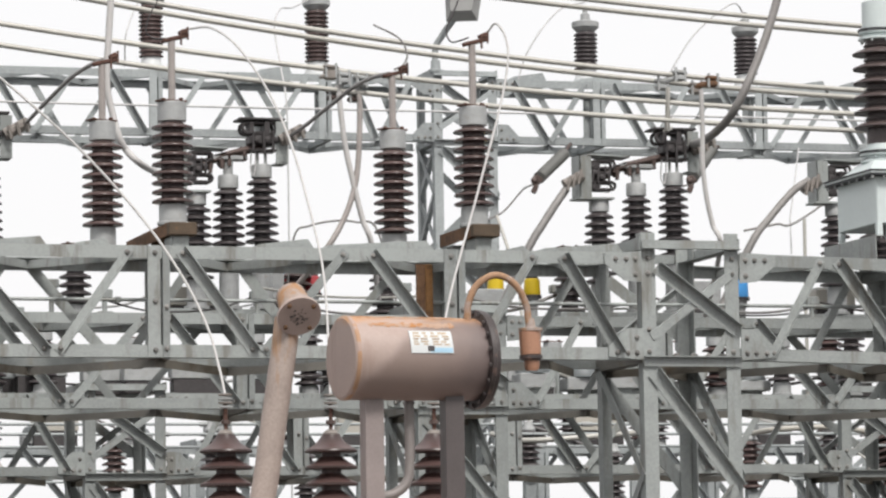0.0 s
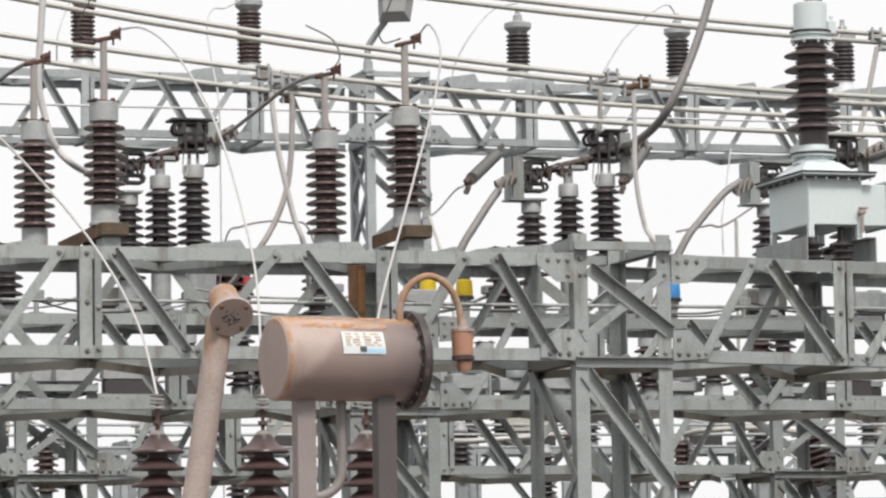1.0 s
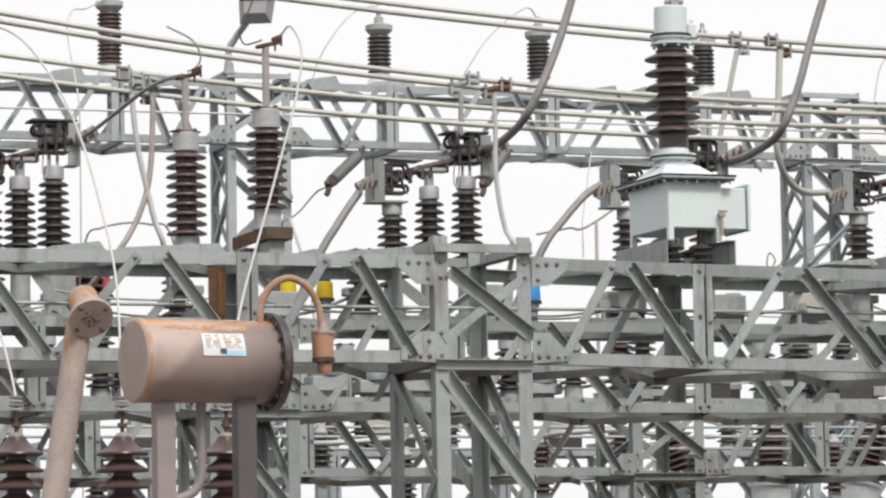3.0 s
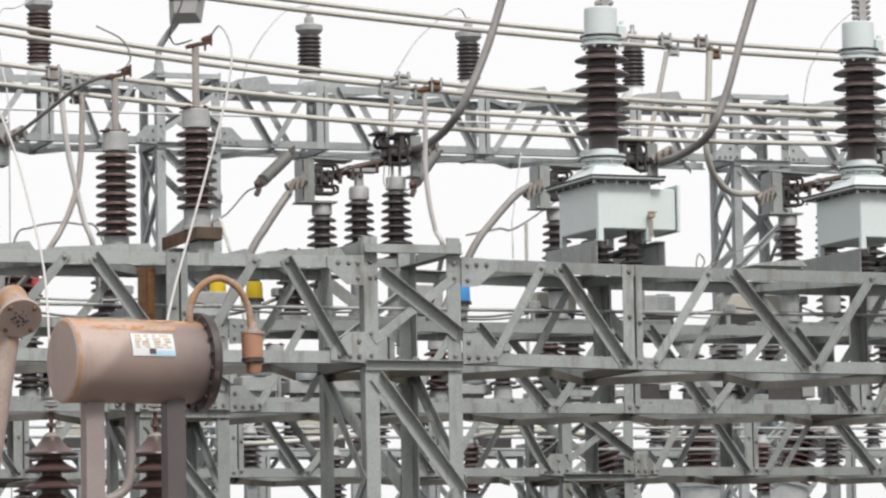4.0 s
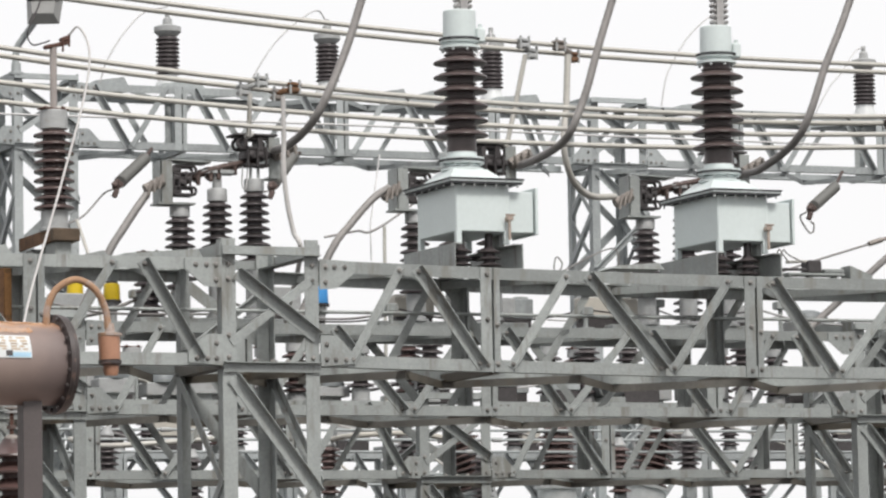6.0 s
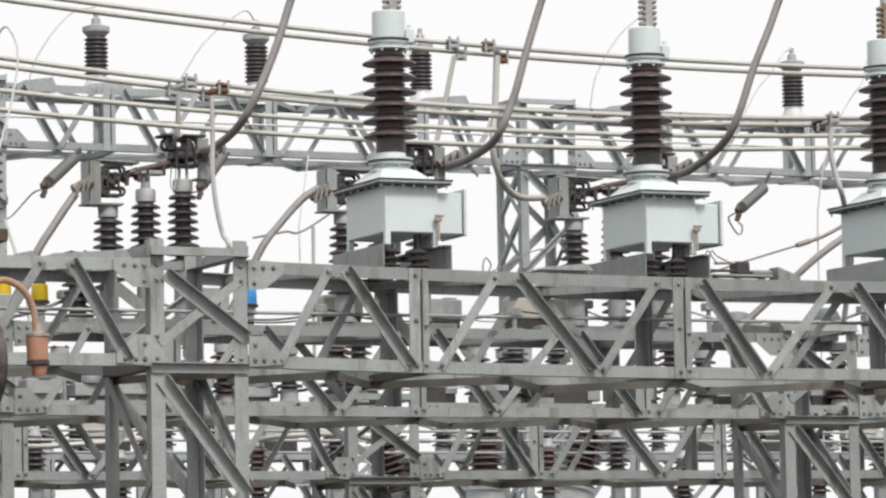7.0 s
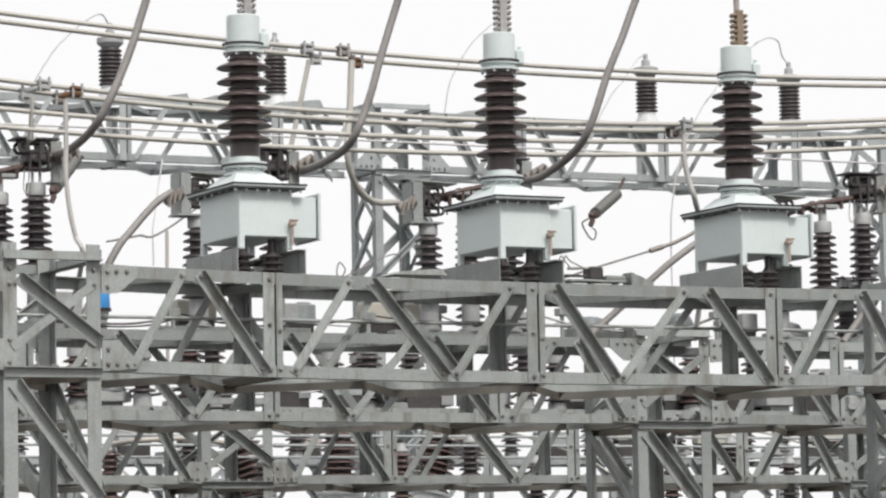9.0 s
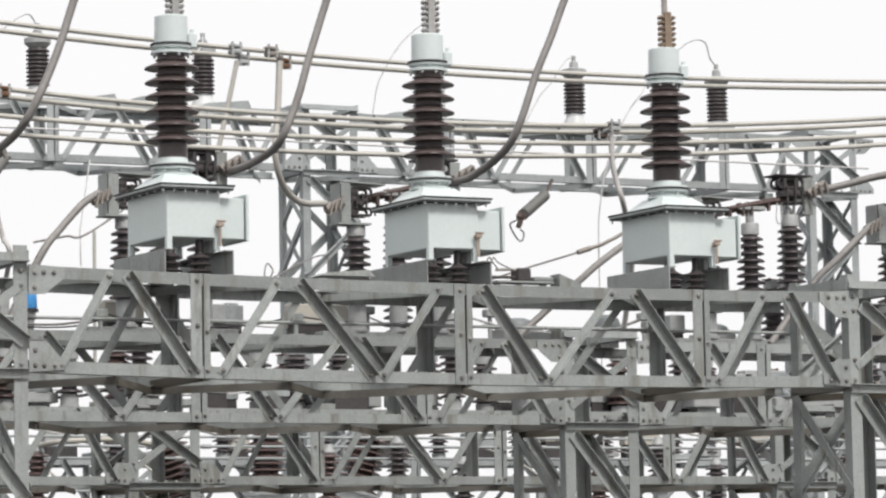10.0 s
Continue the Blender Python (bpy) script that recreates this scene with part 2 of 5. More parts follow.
# ---- ground ----
g = Geo()
g.add([(-3000, -3000, 0), (3000, -3000, 0), (3000, 3000, 0), (-3000, 3000, 0)], [(0, 1, 2, 3)])
ground = new("ground", g.mesh("ground", GRAVEL, 0))
tagged(ground, "grey gravel ground of the switchyard", "ground", kind="structure")


# ---- lattice beams and towers ----
TOPS = (0.098, 0.297, 0.5, 0.703, 0.902)
FEET = (0.028, 0.194, 0.398, 0.602, 0.806, 0.972)
POSTS = (0.194, 0.504, 0.805)
# foot and top of each diagonal, as shares of the bay
RISES = ((0.034, 0.0915), (0.214, 0.2816), (0.402, 0.473), (0.6055, 0.690), (0.8214, 0.886))
FALLS = ((0.181, 0.1085), (0.391, 0.304), (0.597, 0.523), (0.792, 0.7157), (0.975, 0.9156))


def lattice_beam(x0, x1, y, zb, zt, label, mat=GALV, deep=1.0, w=0.088, bolts=True, back_shift=0.095, end=0.0, sag=0.0, rises=RISES, falls=FALLS):
    """A box lattice beam between two towers: four chords, bracing on each side, laced underneath and on top. It may fall
    towards its far end and sag between the towers."""
    ob = thing("lattice_beam", (x0, y, zb), label, "lattice beam", "lattice beams")
    ln, h = x1 - x0, zt - zb
    low = lambda u: end * u - sag * 4 * u * (1 - u)
    steps = 8 if sag else 1
    for yy, inw in ((0, 1), (deep, -1)):
        for z, leg in ((0, UP), (h, DOWN)):
            g = Geo()
            for k in range(steps):
                u, v = k / steps, (k + 1) / steps
                g.angle((u * ln, yy, z + low(u)), (v * ln, yy, z + low(v)), leg, (0, inw, 0), w, w, 0.01)
            part("chord", g, mat, ob)
    d = w * 0.84
    # bracing: rising and falling diagonals and double posts
    for yy, s, off in ((0.011, 1, 0.0), (deep - 0.011, -1, back_shift)):
        for way, bars in (("rise", rises), ("fall", falls)):
            for ft, tp in bars:
                tp, ft = tp + off, ft + off
                if tp > 0.99 or ft > 0.995:
                    continue
                p0 = Vector((ft * ln, yy - 0.012 * s, 0.035 + low(ft)))
                p1 = Vector((tp * ln, yy - 0.012 * s, h - (0.024 if way == "rise" else 0.03) + low(tp)))
                ax = (p1 - p0).normalized()
                nrm = Vector((ax.z, 0, -ax.x))
                if way == "rise":
                    g = Geo().angle(p0 + nrm * d * 0.42, p1 + nrm * d * 0.42, -nrm, (0, -s, 0), d * 0.84, d * 0.35, 0.008)
                else:
                    e = nrm if nrm.z > 0 else -nrm
                    g = Geo().angle(p0 + e * d / 2, p1 + e * d / 2, -e, (0, -s, 0), d * 1.05, d * 0.95, 0.009)
                part("diagonal", g, mat, ob)
                if bolts and s > 0:
                    for p, q in ((p0, 0.03), (p1, -0.03)):
                        bolt(ob, p.x + ax.x * q, -0.010 if way == "rise" else -0.014, p.z + ax.z * q)
        for u in POSTS:
            x = (u + off * 0.3) * ln
            yy2, z0 = yy - 0.022 * s, low(u)
            g = Geo().angle((x - 0.008, yy2, z0), (x - 0.008, yy2, h + z0), LEFT, (0, s, 0), w * 1.0, w * 0.8, 0.009)
            part("post", g, mat, ob)
            g = Geo().angle((x + 0.010, yy2, z0), (x + 0.010, yy2, h + z0), RIGHT, (0, s, 0), w * 0.55, w * 0.8, 0.009)
            part("post", g, mat, ob)
            if bolts and s > 0:
                for z in (0.05, h * 0.5, h - 0.05):
                    bolt(ob, x - w * 0.5, yy2 - 0.001, z + z0)
                for z in (0.06, h * 0.45):
                    bolt(ob, x + w * 0.4, yy2 - 0.001, z + z0)
    # lacing in the top and bottom planes
    zig = [(u, 0) for u in TOPS] + [(u, 1) for u in FEET[1:-1]]
    zig = [(0.028, 1)] + sorted(zig) + [(0.972, 1)]
    for z, zs in ((-0.004, -1), (h - 0.02, -1)):
        for (u, back), (v, back2) in zip(zig, zig[1:]):
            ya, yb = (deep - 0.05 if back else 0.05), (deep - 0.05 if back2 else 0.05)
            g = Geo().angle((u * ln, ya, z + low(u)), (v * ln, yb, z + low(v)), (0, 0, zs), (0, 1, 0), w * 0.66, w * 0.7, 0.008)
            # only the bottom plane takes the painted underside tones
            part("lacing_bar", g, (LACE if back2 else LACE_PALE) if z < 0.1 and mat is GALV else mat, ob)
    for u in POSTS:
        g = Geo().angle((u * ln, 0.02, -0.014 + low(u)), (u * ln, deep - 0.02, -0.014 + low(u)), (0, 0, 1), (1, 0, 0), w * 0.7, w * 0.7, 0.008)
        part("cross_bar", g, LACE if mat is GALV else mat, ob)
    return ob


def lattice_tower(x0, x1, y, zb, zt, top, label, mat=GALV, deep=1.0, leg=0.106, plates=True, panel=0.83, crossed=False, laced=False):
    """A four-legged lattice tower with cross bracing where the beams meet it and single diagonals below."""
    ob = thing("lattice_tower", ((x0 + x1) / 2, y + deep / 2, 0), label, "lattice tower", "lattice towers")
    hw, hd = (x1 - x0) / 2, deep / 2
    for sx in (-1, 1):
        for sy in (-1, 1):
            g = Geo().angle((sx * hw, sy * hd, 0), (sx * hw, sy * hd, top), (-sx, 0, 0), (0, -sy, 0), leg, leg, 0.012)
            part("leg", g, mat, ob)
    s = leg * 0.7
    for sy in (-1, 1):
        yo = sy * (hd + 0.014)
        # struts on the face, each with a narrow shelf towards the outside
        g = Geo().angle((-hw, yo, zt + 0.022), (hw, yo, zt + 0.022), UP, (0, sy, 0), 0.066, 0.05, 0.011)
        part("strut", g, mat, ob)
        g = Geo().angle((-hw, yo, zb + 0.026), (hw, yo, zb + 0.026), DOWN, (0, sy, 0), 0.073, 0.05, 0.011)
        part("strut", g, mat, ob)
        # crossed bars between the chords
        g = Geo().angle((-hw + 0.13, yo, zt - 0.075), (hw + 0.0, yo, zb + 0.245), (-0.6, 0, -0.8), (0, sy, 0), 0.088, 0.07, 0.009)
        part("cross_brace", g, mat, ob)
        g = Geo().angle((-hw + 0.05, yo - sy * 0.006, zb + 0.185), (hw - 0.06, yo - sy * 0.006, zt - 0.12), (0.58, 0, -0.8), (0, -sy, 0), 0.058, 0.05, 0.008)
        part("cross_brace", g, mat, ob)
        z, k = zb - 0.04, 0
        while z > panel:
            f = 1 if k % 2 == 0 else -1
            a, b, e = (f * (-hw + 0.104), z - 0.02), (f * (hw - 0.003), z - 0.02 - panel), (0.75 * f, 0, 0.66)
            g = Geo().angle((a[0], yo, a[1]), (b[0], yo, b[1]), (-e[0], 0, -e[2]), (0, sy, 0), 0.09, 0.07, 0.009)
            part("brace", g, mat, ob)
            if sy > 0 and crossed:
                g = Geo().angle((-a[0], yo - 0.03, a[1]), (-b[0], yo - 0.03, b[1]), (-e[0], 0, e[2]), (0, -sy, 0), 0.085, 0.05, 0.009)
                part("brace", g, mat, ob)
            z, k = z - panel, k + 1
    for sx in (-1, 1):
        xo = sx * (hw + 0.013)
        for z in (zb - 0.02, zt + 0.02):
            g = Geo().angle((xo, -hd, z), (xo, hd, z), UP, (-sx, 0, 0), s * 1.2, s * 1.4, 0.01)
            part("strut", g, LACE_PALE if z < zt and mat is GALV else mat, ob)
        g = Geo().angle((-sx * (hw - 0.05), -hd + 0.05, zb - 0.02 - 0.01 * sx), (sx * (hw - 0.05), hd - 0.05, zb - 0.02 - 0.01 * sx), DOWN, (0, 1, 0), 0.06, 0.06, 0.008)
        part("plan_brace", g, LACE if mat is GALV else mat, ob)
        z, k = zb - 0.04, 0
        while z > panel:
            a, b = ((hd - 0.03, z), (-hd + 0.02, z - panel)) if k % 2 == 0 else ((-hd + 0.03, z), (hd - 0.02, z - panel))
            g = Geo().angle((xo, a[0], a[1]), (xo, b[0], b[1]), UP, (-sx, 0, 0), 0.07, 0.05, 0.009)
            part("brace", g, mat, ob)
            if laced:
                g = Geo().angle((xo - sx * 0.02, -a[0], a[1]), (xo - sx * 0.02, -b[0], b[1]), UP, (-sx, 0, 0), 0.07, 0.05, 0.009)
                part("brace", g, mat, ob)
            z, k = z - panel, k + 1
    if plates:
        yo = -hd - 0.006
        for sx in (-1, 1):
            o = [(0.0, 0.0), (0.26, 0.02), (0.26, 0.09), (0.13, 0.225), (0.0, 0.225)]
            lower = [(sx * (hw + 0.004 + u), zb + w) for u, w in o]
            o = [(0.0, 0.0), (0.13, 0.01), (0.28, 0.13), (0.28, 0.205), (0.0, 0.222)]
            upper = [(sx * (hw + 0.004 + u), zt - 0.215 + w) for u, w in o]
            for outline in (lower, upper):
                part("gusset_plate", Geo().plate(outline if sx > 0 else outline[::-1], yo - 0.012, yo), mat, ob)
            for u in (0.05, 0.12, 0.2):
                for z in (zb + 0.05, zt - 0.05):
                    bolt(ob, sx * (hw + u), yo - 0.012, z)
            for z in (zb + 0.16, zt - 0.16):
                bolt(ob, sx * (hw + 0.05), yo - 0.012, z)
            for z in (zb + 0.06, zb + 0.22, zb - 0.03, zt - 0.04, zt - 0.15, zt + 0.06):
                bolt(ob, sx * (hw - 0.05), -hd - 0.001, z)
        for u in (-0.12, 0.0, 0.12):
            bolt(ob, u, -hd - 0.026, zb + 0.03)
    return ob


ZB, ZT = 3.41, 4.182
beam_label = "grey galvanised steel lattice beam carried between lattice towers"
tower_label = "grey galvanised steel lattice tower with bolted gusset plates"
for a, end, sag in ((2.043, 0.0, 0.0), (9.868, -0.03, 0.035), (17.693, 0.0, 0.0)):
    lattice_beam(a, a + 7.082, 25.0, ZB - (0.03 if a > 17 else 0), ZT - (0.03 if a > 17 else 0), beam_label, end=end, sag=sag)
for a, low in ((1.30, 0), (9.125, 0), (16.95, 0.03), (24.775, 0.03)):
    lattice_tower(a, a + 0.743, 25.0, ZB - low, ZT - low, 4.325 - low, tower_label, deep=0.86 if a > 16 else 1.0, crossed=a > 16)
for a, b in ((1.4, 8.93), (9.72, 17.15), (17.94, 25.3)):
    lattice_beam(a, b, 30.0, 3.35, 4.14, beam_label)
for a in (0.61, 8.93, 17.15, 25.3):
    lattice_tower(a, a + 0.79, 30.0, 3.35, 4.14, 4.22, tower_label)
for a, b in ((0.1, 7.10), (7.89, 14.90), (15.69, 22.7), (23.49, 30.5)):
    lattice_beam(a, b, 35.0, 3.0, 3.79, beam_label)
for a in (-0.69, 7.10, 14.90, 22.7, 30.5):
    lattice_tower(a, a + 0.79, 35.0, 3.0, 3.79, 3.87, tower_label)
# the tall gantry behind
TB, TT = 7.22, 7.99
HIGH_RISES = ((0.10, 0.165), (0.29, 0.36), (0.52, 0.589), (0.70, 0.77), (0.90, 0.96))
HIGH_FALLS = ((0.09, 0.027), (0.276, 0.215), (0.48, 0.42), (0.684, 0.622), (0.89, 0.848))
for a, b in ((6.0, 12.755), (13.54, 20.295), (21.08, 27.9)):
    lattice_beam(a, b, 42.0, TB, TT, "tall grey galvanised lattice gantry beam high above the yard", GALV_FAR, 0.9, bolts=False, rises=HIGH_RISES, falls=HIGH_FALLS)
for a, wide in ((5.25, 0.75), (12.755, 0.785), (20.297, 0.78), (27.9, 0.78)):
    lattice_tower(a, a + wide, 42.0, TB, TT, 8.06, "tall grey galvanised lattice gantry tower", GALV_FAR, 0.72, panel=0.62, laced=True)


# ---- insulators ----
def shed_profile(z0, n, pitch, r_wide, r_core, small=0.0, taper=0.0):
    """Rain sheds on a porcelain core, from z0 upwards."""
    p = [(r_core, z0)]
    for i in range(n):
        r_out = r_wide * (1 - taper * i / (n - 1))
        z = z0 + pitch * (i + 0.35)
        q = min(pitch * 0.5, 0.046)
        p += [(r_core, z - 0.006), (r_core + (r_out - r_core) * 0.5, z - 0.004), (r_out * 0.95, z - 0.008), (r_out * 0.99, z - 0.007), (r_out, z - 0.001), (r_out * 0.985, z + 0.006), (r_out * 0.95, z + 0.011),
              (r_core + (r_out - r_core) * 0.5, z + q * 0.62), (r_core * 1.02, z + q)]
        if small:
            zz = z + pitch * 0.52
            p += [(r_core, zz), (small, zz + 0.001), (small, zz + 0.008), (r_core, zz + 0.018)]
    p.append((r_core, z0 + n * pitch))
    return p


def post_insulator(at, sheds, pitch, r_out, r_core, cap=0.13, foot=0.13, mat=CERAMIC, label="", rod=0.0, seg=22):
    """A standing post insulator: cast foot, porcelain body with sheds, cast cap."""
    ob = thing("post_insulator", at, label, "insulator", "post insulators")
    h = sheds * pitch
    part("foot", Geo().lathe([(r_core * 1.4, 0), (r_core * 1.4, 0.02), (r_core * 1.25, 0.025), (r_core * 1.25, foot), (r_core, foot + 0.008)], seg), CAST, ob)
    part("porcelain_body", Geo().lathe(shed_profile(foot, sheds, pitch, r_out, r_core), seg), mat, ob)
    part("cap", Geo().lathe([(r_core * 0.98, foot + h), (r_core * 1.28, foot + h + 0.006), (r_core * 1.28, foot + h + cap - 0.008), (r_core * 1.18, foot + h + cap)], seg), CAST, ob)
    for k in range(4):
        a = k * math.pi / 2 + 0.6
        g = Geo().lathe([(0.016, 0), (0.016, 0.02), (0.008, 0.024)], 6, pose(0.085 * math.cos(a), 0.085 * math.sin(a), foot + h + cap))
        part("cap_bolt", g, RUST_BROWN, ob)
    part("cap_plate", Geo().box(-0.11, 0.10, -0.05, 0.05, foot + h + cap + 0.001, foot + h + cap + 0.014, pose(0, 0, 0, 0, 0, 20), 0.003), RUST_BROWN, ob, "rusted plate on the cap")
    if rod:
        part("rod", Geo().tube([(0, 0, foot + h + cap), (0, 0, foot + h + cap + rod)], 0.026, 10), ROD, ob)
        g = Geo()
        g.box(-0.09, 0.10, -0.03, 0.03, -0.014, 0.014, pose(0.02, 0, foot + h + cap + rod, 0, -14, 0), 0.006)
        g.box(-0.025, 0.025, -0.04, 0.04, -0.018, 0.018, pose(0.08, 0, foot + h + cap + rod + 0.045, 0, -24, 0), 0.006)
        g.tube([(0.06, -0.04, foot + h + cap + rod + 0.05), (0.06, -0.04, foot + h + cap + rod - 0.05)], 0.008, 6)
        g.tube([(0.11, -0.03, foot + h + cap + rod + 0.08), (0.11, -0.03, foot + h + cap + rod - 0.01)], 0.008, 6)
        part("clamp", g, RUST_BROWN, ob, "rust-brown clamp on the rod")
    return ob


# ---- post insulators on the near beam ----
wide_label = "brown glazed post insulator with a clamp rod on the beam"
for x, y, base, n, foot, rod in ((5.745, 25.2, 4.345, 9, 0.14, 0.45), (7.945, 25.2, 4.365, 9, 0.14, 0.47)):
    post_insulator((x, y, base), n, 0.0648, 0.146, 0.078, 0.14, foot, CERAMIC, wide_label, rod=rod)
for x, base, n, foot, rod in ((5.395, 4.175, 9, 0.215, 0.43), (7.55, 4.175, 9, 0.20, 0.42)):
    post_insulator((x, 25.9, base), n, 0.0695, 0.147, 0.074, 0.14, foot, CERAMIC, wide_label, rod=rod)


OLIVE = material("brown_rusted_block", (0.105, 0.075, 0.05), 0.8, 0.1, 0.35, 12, 0.3, (0.20, 0.10, 0.045), 0.6, 12)


def mounting_bracket(x, top, back, mat, label):
    """A rusted channel across the beam that carries an insulator, on packing blocks."""
    ob = thing("mounting_bracket", (x, 25.2, ZT + 0.002), label, "bracket", "mounting brackets")
    part("packing_block", Geo().box(-0.04, 0.08, -0.14, 0.1, 0.0, top - 0.091, None, 0.004), GALV, ob)
    part("packing_block", Geo().box(-0.04, 0.08, back - 0.2, back - 0.05, 0.0, top - 0.091, None, 0.004), GALV, ob)
    g = Geo().box(-0.075, 0.125, -0.20, -0.12, top - 0.09, top, None, 0.006)
    part("end_block", g, OLIVE, ob)
    g = Geo().box(-0.075, -0.063, -0.119, back, top - 0.09, top).box(-0.063, 0.12, -0.119, back, top - 0.012, top).box(0.108, 0.12, -0.119, back, top - 0.09, top - 0.012)
    part("channel", g, mat, ob, "orange-brown rusted channel")
    return ob


mounting_bracket(5.745, 0.165, 1.2, RUSTY, "rusted steel channel under a post insulator on the beam")
mounting_bracket(7.945, 0.185, 0.62, RUSTY, "rusted steel channel under a post insulator on the beam")
ORANGE = material("orange_rusted_steel", (0.30, 0.155, 0.06), 0.85, 0.1, 0.3, 12, 0.3, (0.16, 0.085, 0.04), 0.52, 14)
ob = thing("rusted_hanger", (7.765, 25.85, 3.50), "rusted steel channel hanging inside the lattice beam", "hanger")
part("web", Geo().box(-0.07, 0.0, 0, 0.01, 0, 0.66), RUSTY, ob)
part("flange", Geo().box(0.0, 0.055, -0.012, 0.03, 0, 0.66, None, 0.004), ORANGE, ob)

# shaft and ledges of the near beam
ob = thing("operating_rod", (3.0, 25.9, 3.885), "long thin grey steel operating rod clamped along the beam", "rod")
part("shaft", Geo().tube([(0, 0, 0), (14.0, 0, 0)], 0.013, 8), GALV, ob)
for x in (0.0, 2.5, 6.05, 8.3, 10.4, 12.6, 13.98):
    part("clip", Geo().box(x - 0.02, x + 0.02, -0.02, 0.08, -0.02, 0.02, None, 0.003), GALV, ob)


def top_ledge(x0, x1, y, z, rise, label, mat=GALV):
    """A folded channel lying on the beam, that sticks up above its chord."""
    ob = thing("cable_ledge", (x0, y, z), label, "ledge", "ledges")
    g = Geo().add([(0, 0, 0), (x1 - x0, 0, 0), (x1 - x0 - 0.05, 0, rise), (0.05, 0, rise * 0.45), (0, 0.25, 0), (x1 - x0, 0.25, 0), (x1 - x0 - 0.05, 0.25, rise), (0.05, 0.25, rise * 0.45)],
                  [(0, 1, 2, 3), (7, 6, 5, 4), (0, 4, 5, 1), (1, 5, 6, 2), (2, 6, 7, 3), (3, 7, 4, 0)])
    part("channel", g, mat, ob)
    return ob


for x0, x1, rise in ((4.3, 4.85, 0.07), (5.0, 5.3, 0.06), (6.3, 6.75, 0.075), (6.8, 7.62, 0.075), (8.12, 8.34, 0.05), (8.4, 9.05, 0.075), (12.3, 12.75, 0.05)):
    top_ledge(x0, x1, 25.15, ZT + 0.002, rise, "grey galvanised steel ledge lying on the beam")


# a small drive with an operating rod on the back chord, and its looped wires
ob = thing("operating_drive", (14.30, 25.86, 4.135), "small dark operating drive with a pale rod on the beam", "drive")
for x in (-0.08, 0.12, 0.34):
    part("stand", Geo().box(x - 0.02, x + 0.02, 0.03, 0.08, 0.0, 0.10, None, 0.003), GALV, ob)
part("base_plate", Geo().box(-0.12, 0.40, -0.03, 0.13, 0.10, 0.118, None, 0.003), GALV, ob)
part("body", Geo().box(0.08, 0.21, 0.0, 0.12, 0.119, 0.225, None, 0.012), DARK, ob)
part("cover", Geo().box(0.22, 0.40, -0.02, 0.12, 0.119, 0.155, None, 0.008), GALV, ob)
part("operating_rod", Geo().tube([(-0.10, 0.03, 0.205), (0.09, 0.03, 0.215)], 0.012, 8), ALU, ob, "pale operating rod")
part("lower_rod", Geo().tube([(-0.13, 0.03, 0.148), (0.09, 0.03, 0.148)], 0.012, 8), DARK, ob)
for k in (0, 1):
    g = Geo().tube(curve_line([(-0.19 + 0.04 * k, 0.0, 0.0), (-0.20 + 0.04 * k, 0.0, 0.22), (-0.175 + 0.04 * k, 0.0, 0.30), (-0.14 + 0.05 * k, 0.0, 0.26), (-0.09 + 0.14 * k, 0.0, 0.20)], 6), 0.006, 6)
    part("loop_wire", g, CABLE, ob)
ob = thing("cable_ledge", (14.73, 25.80, 4.135), "small pale steel wedge standing on the beam", "ledge", "ledges")
part("channel", Geo().add([(0, 0, 0), (0.20, 0, 0), (0.20, 0, 0.105), (0.0, 0, 0.18), (0, 0.15, 0), (0.20, 0.15, 0), (0.20, 0.15, 0.105), (0.0, 0.15, 0.18)],
                          [(0, 1, 2, 3), (7, 6, 5, 4), (0, 4, 5, 1), (1, 5, 6, 2), (2, 6, 7, 3), (3, 7, 4, 0)]), GALV, ob)
wire("earth_wire", [(12.22, 25.95, 4.13), (12.20, 25.95, 4.27), (12.225, 25.95, 4.345), (12.27, 25.95, 4.29), (12.24, 25.95, 4.22), (12.30, 25.95, 4.25), (12.72, 25.95, 4.42), (12.74, 25.95, 4.13)], 0.006, CABLE, "thin curled grey wire on the beam", "wire")


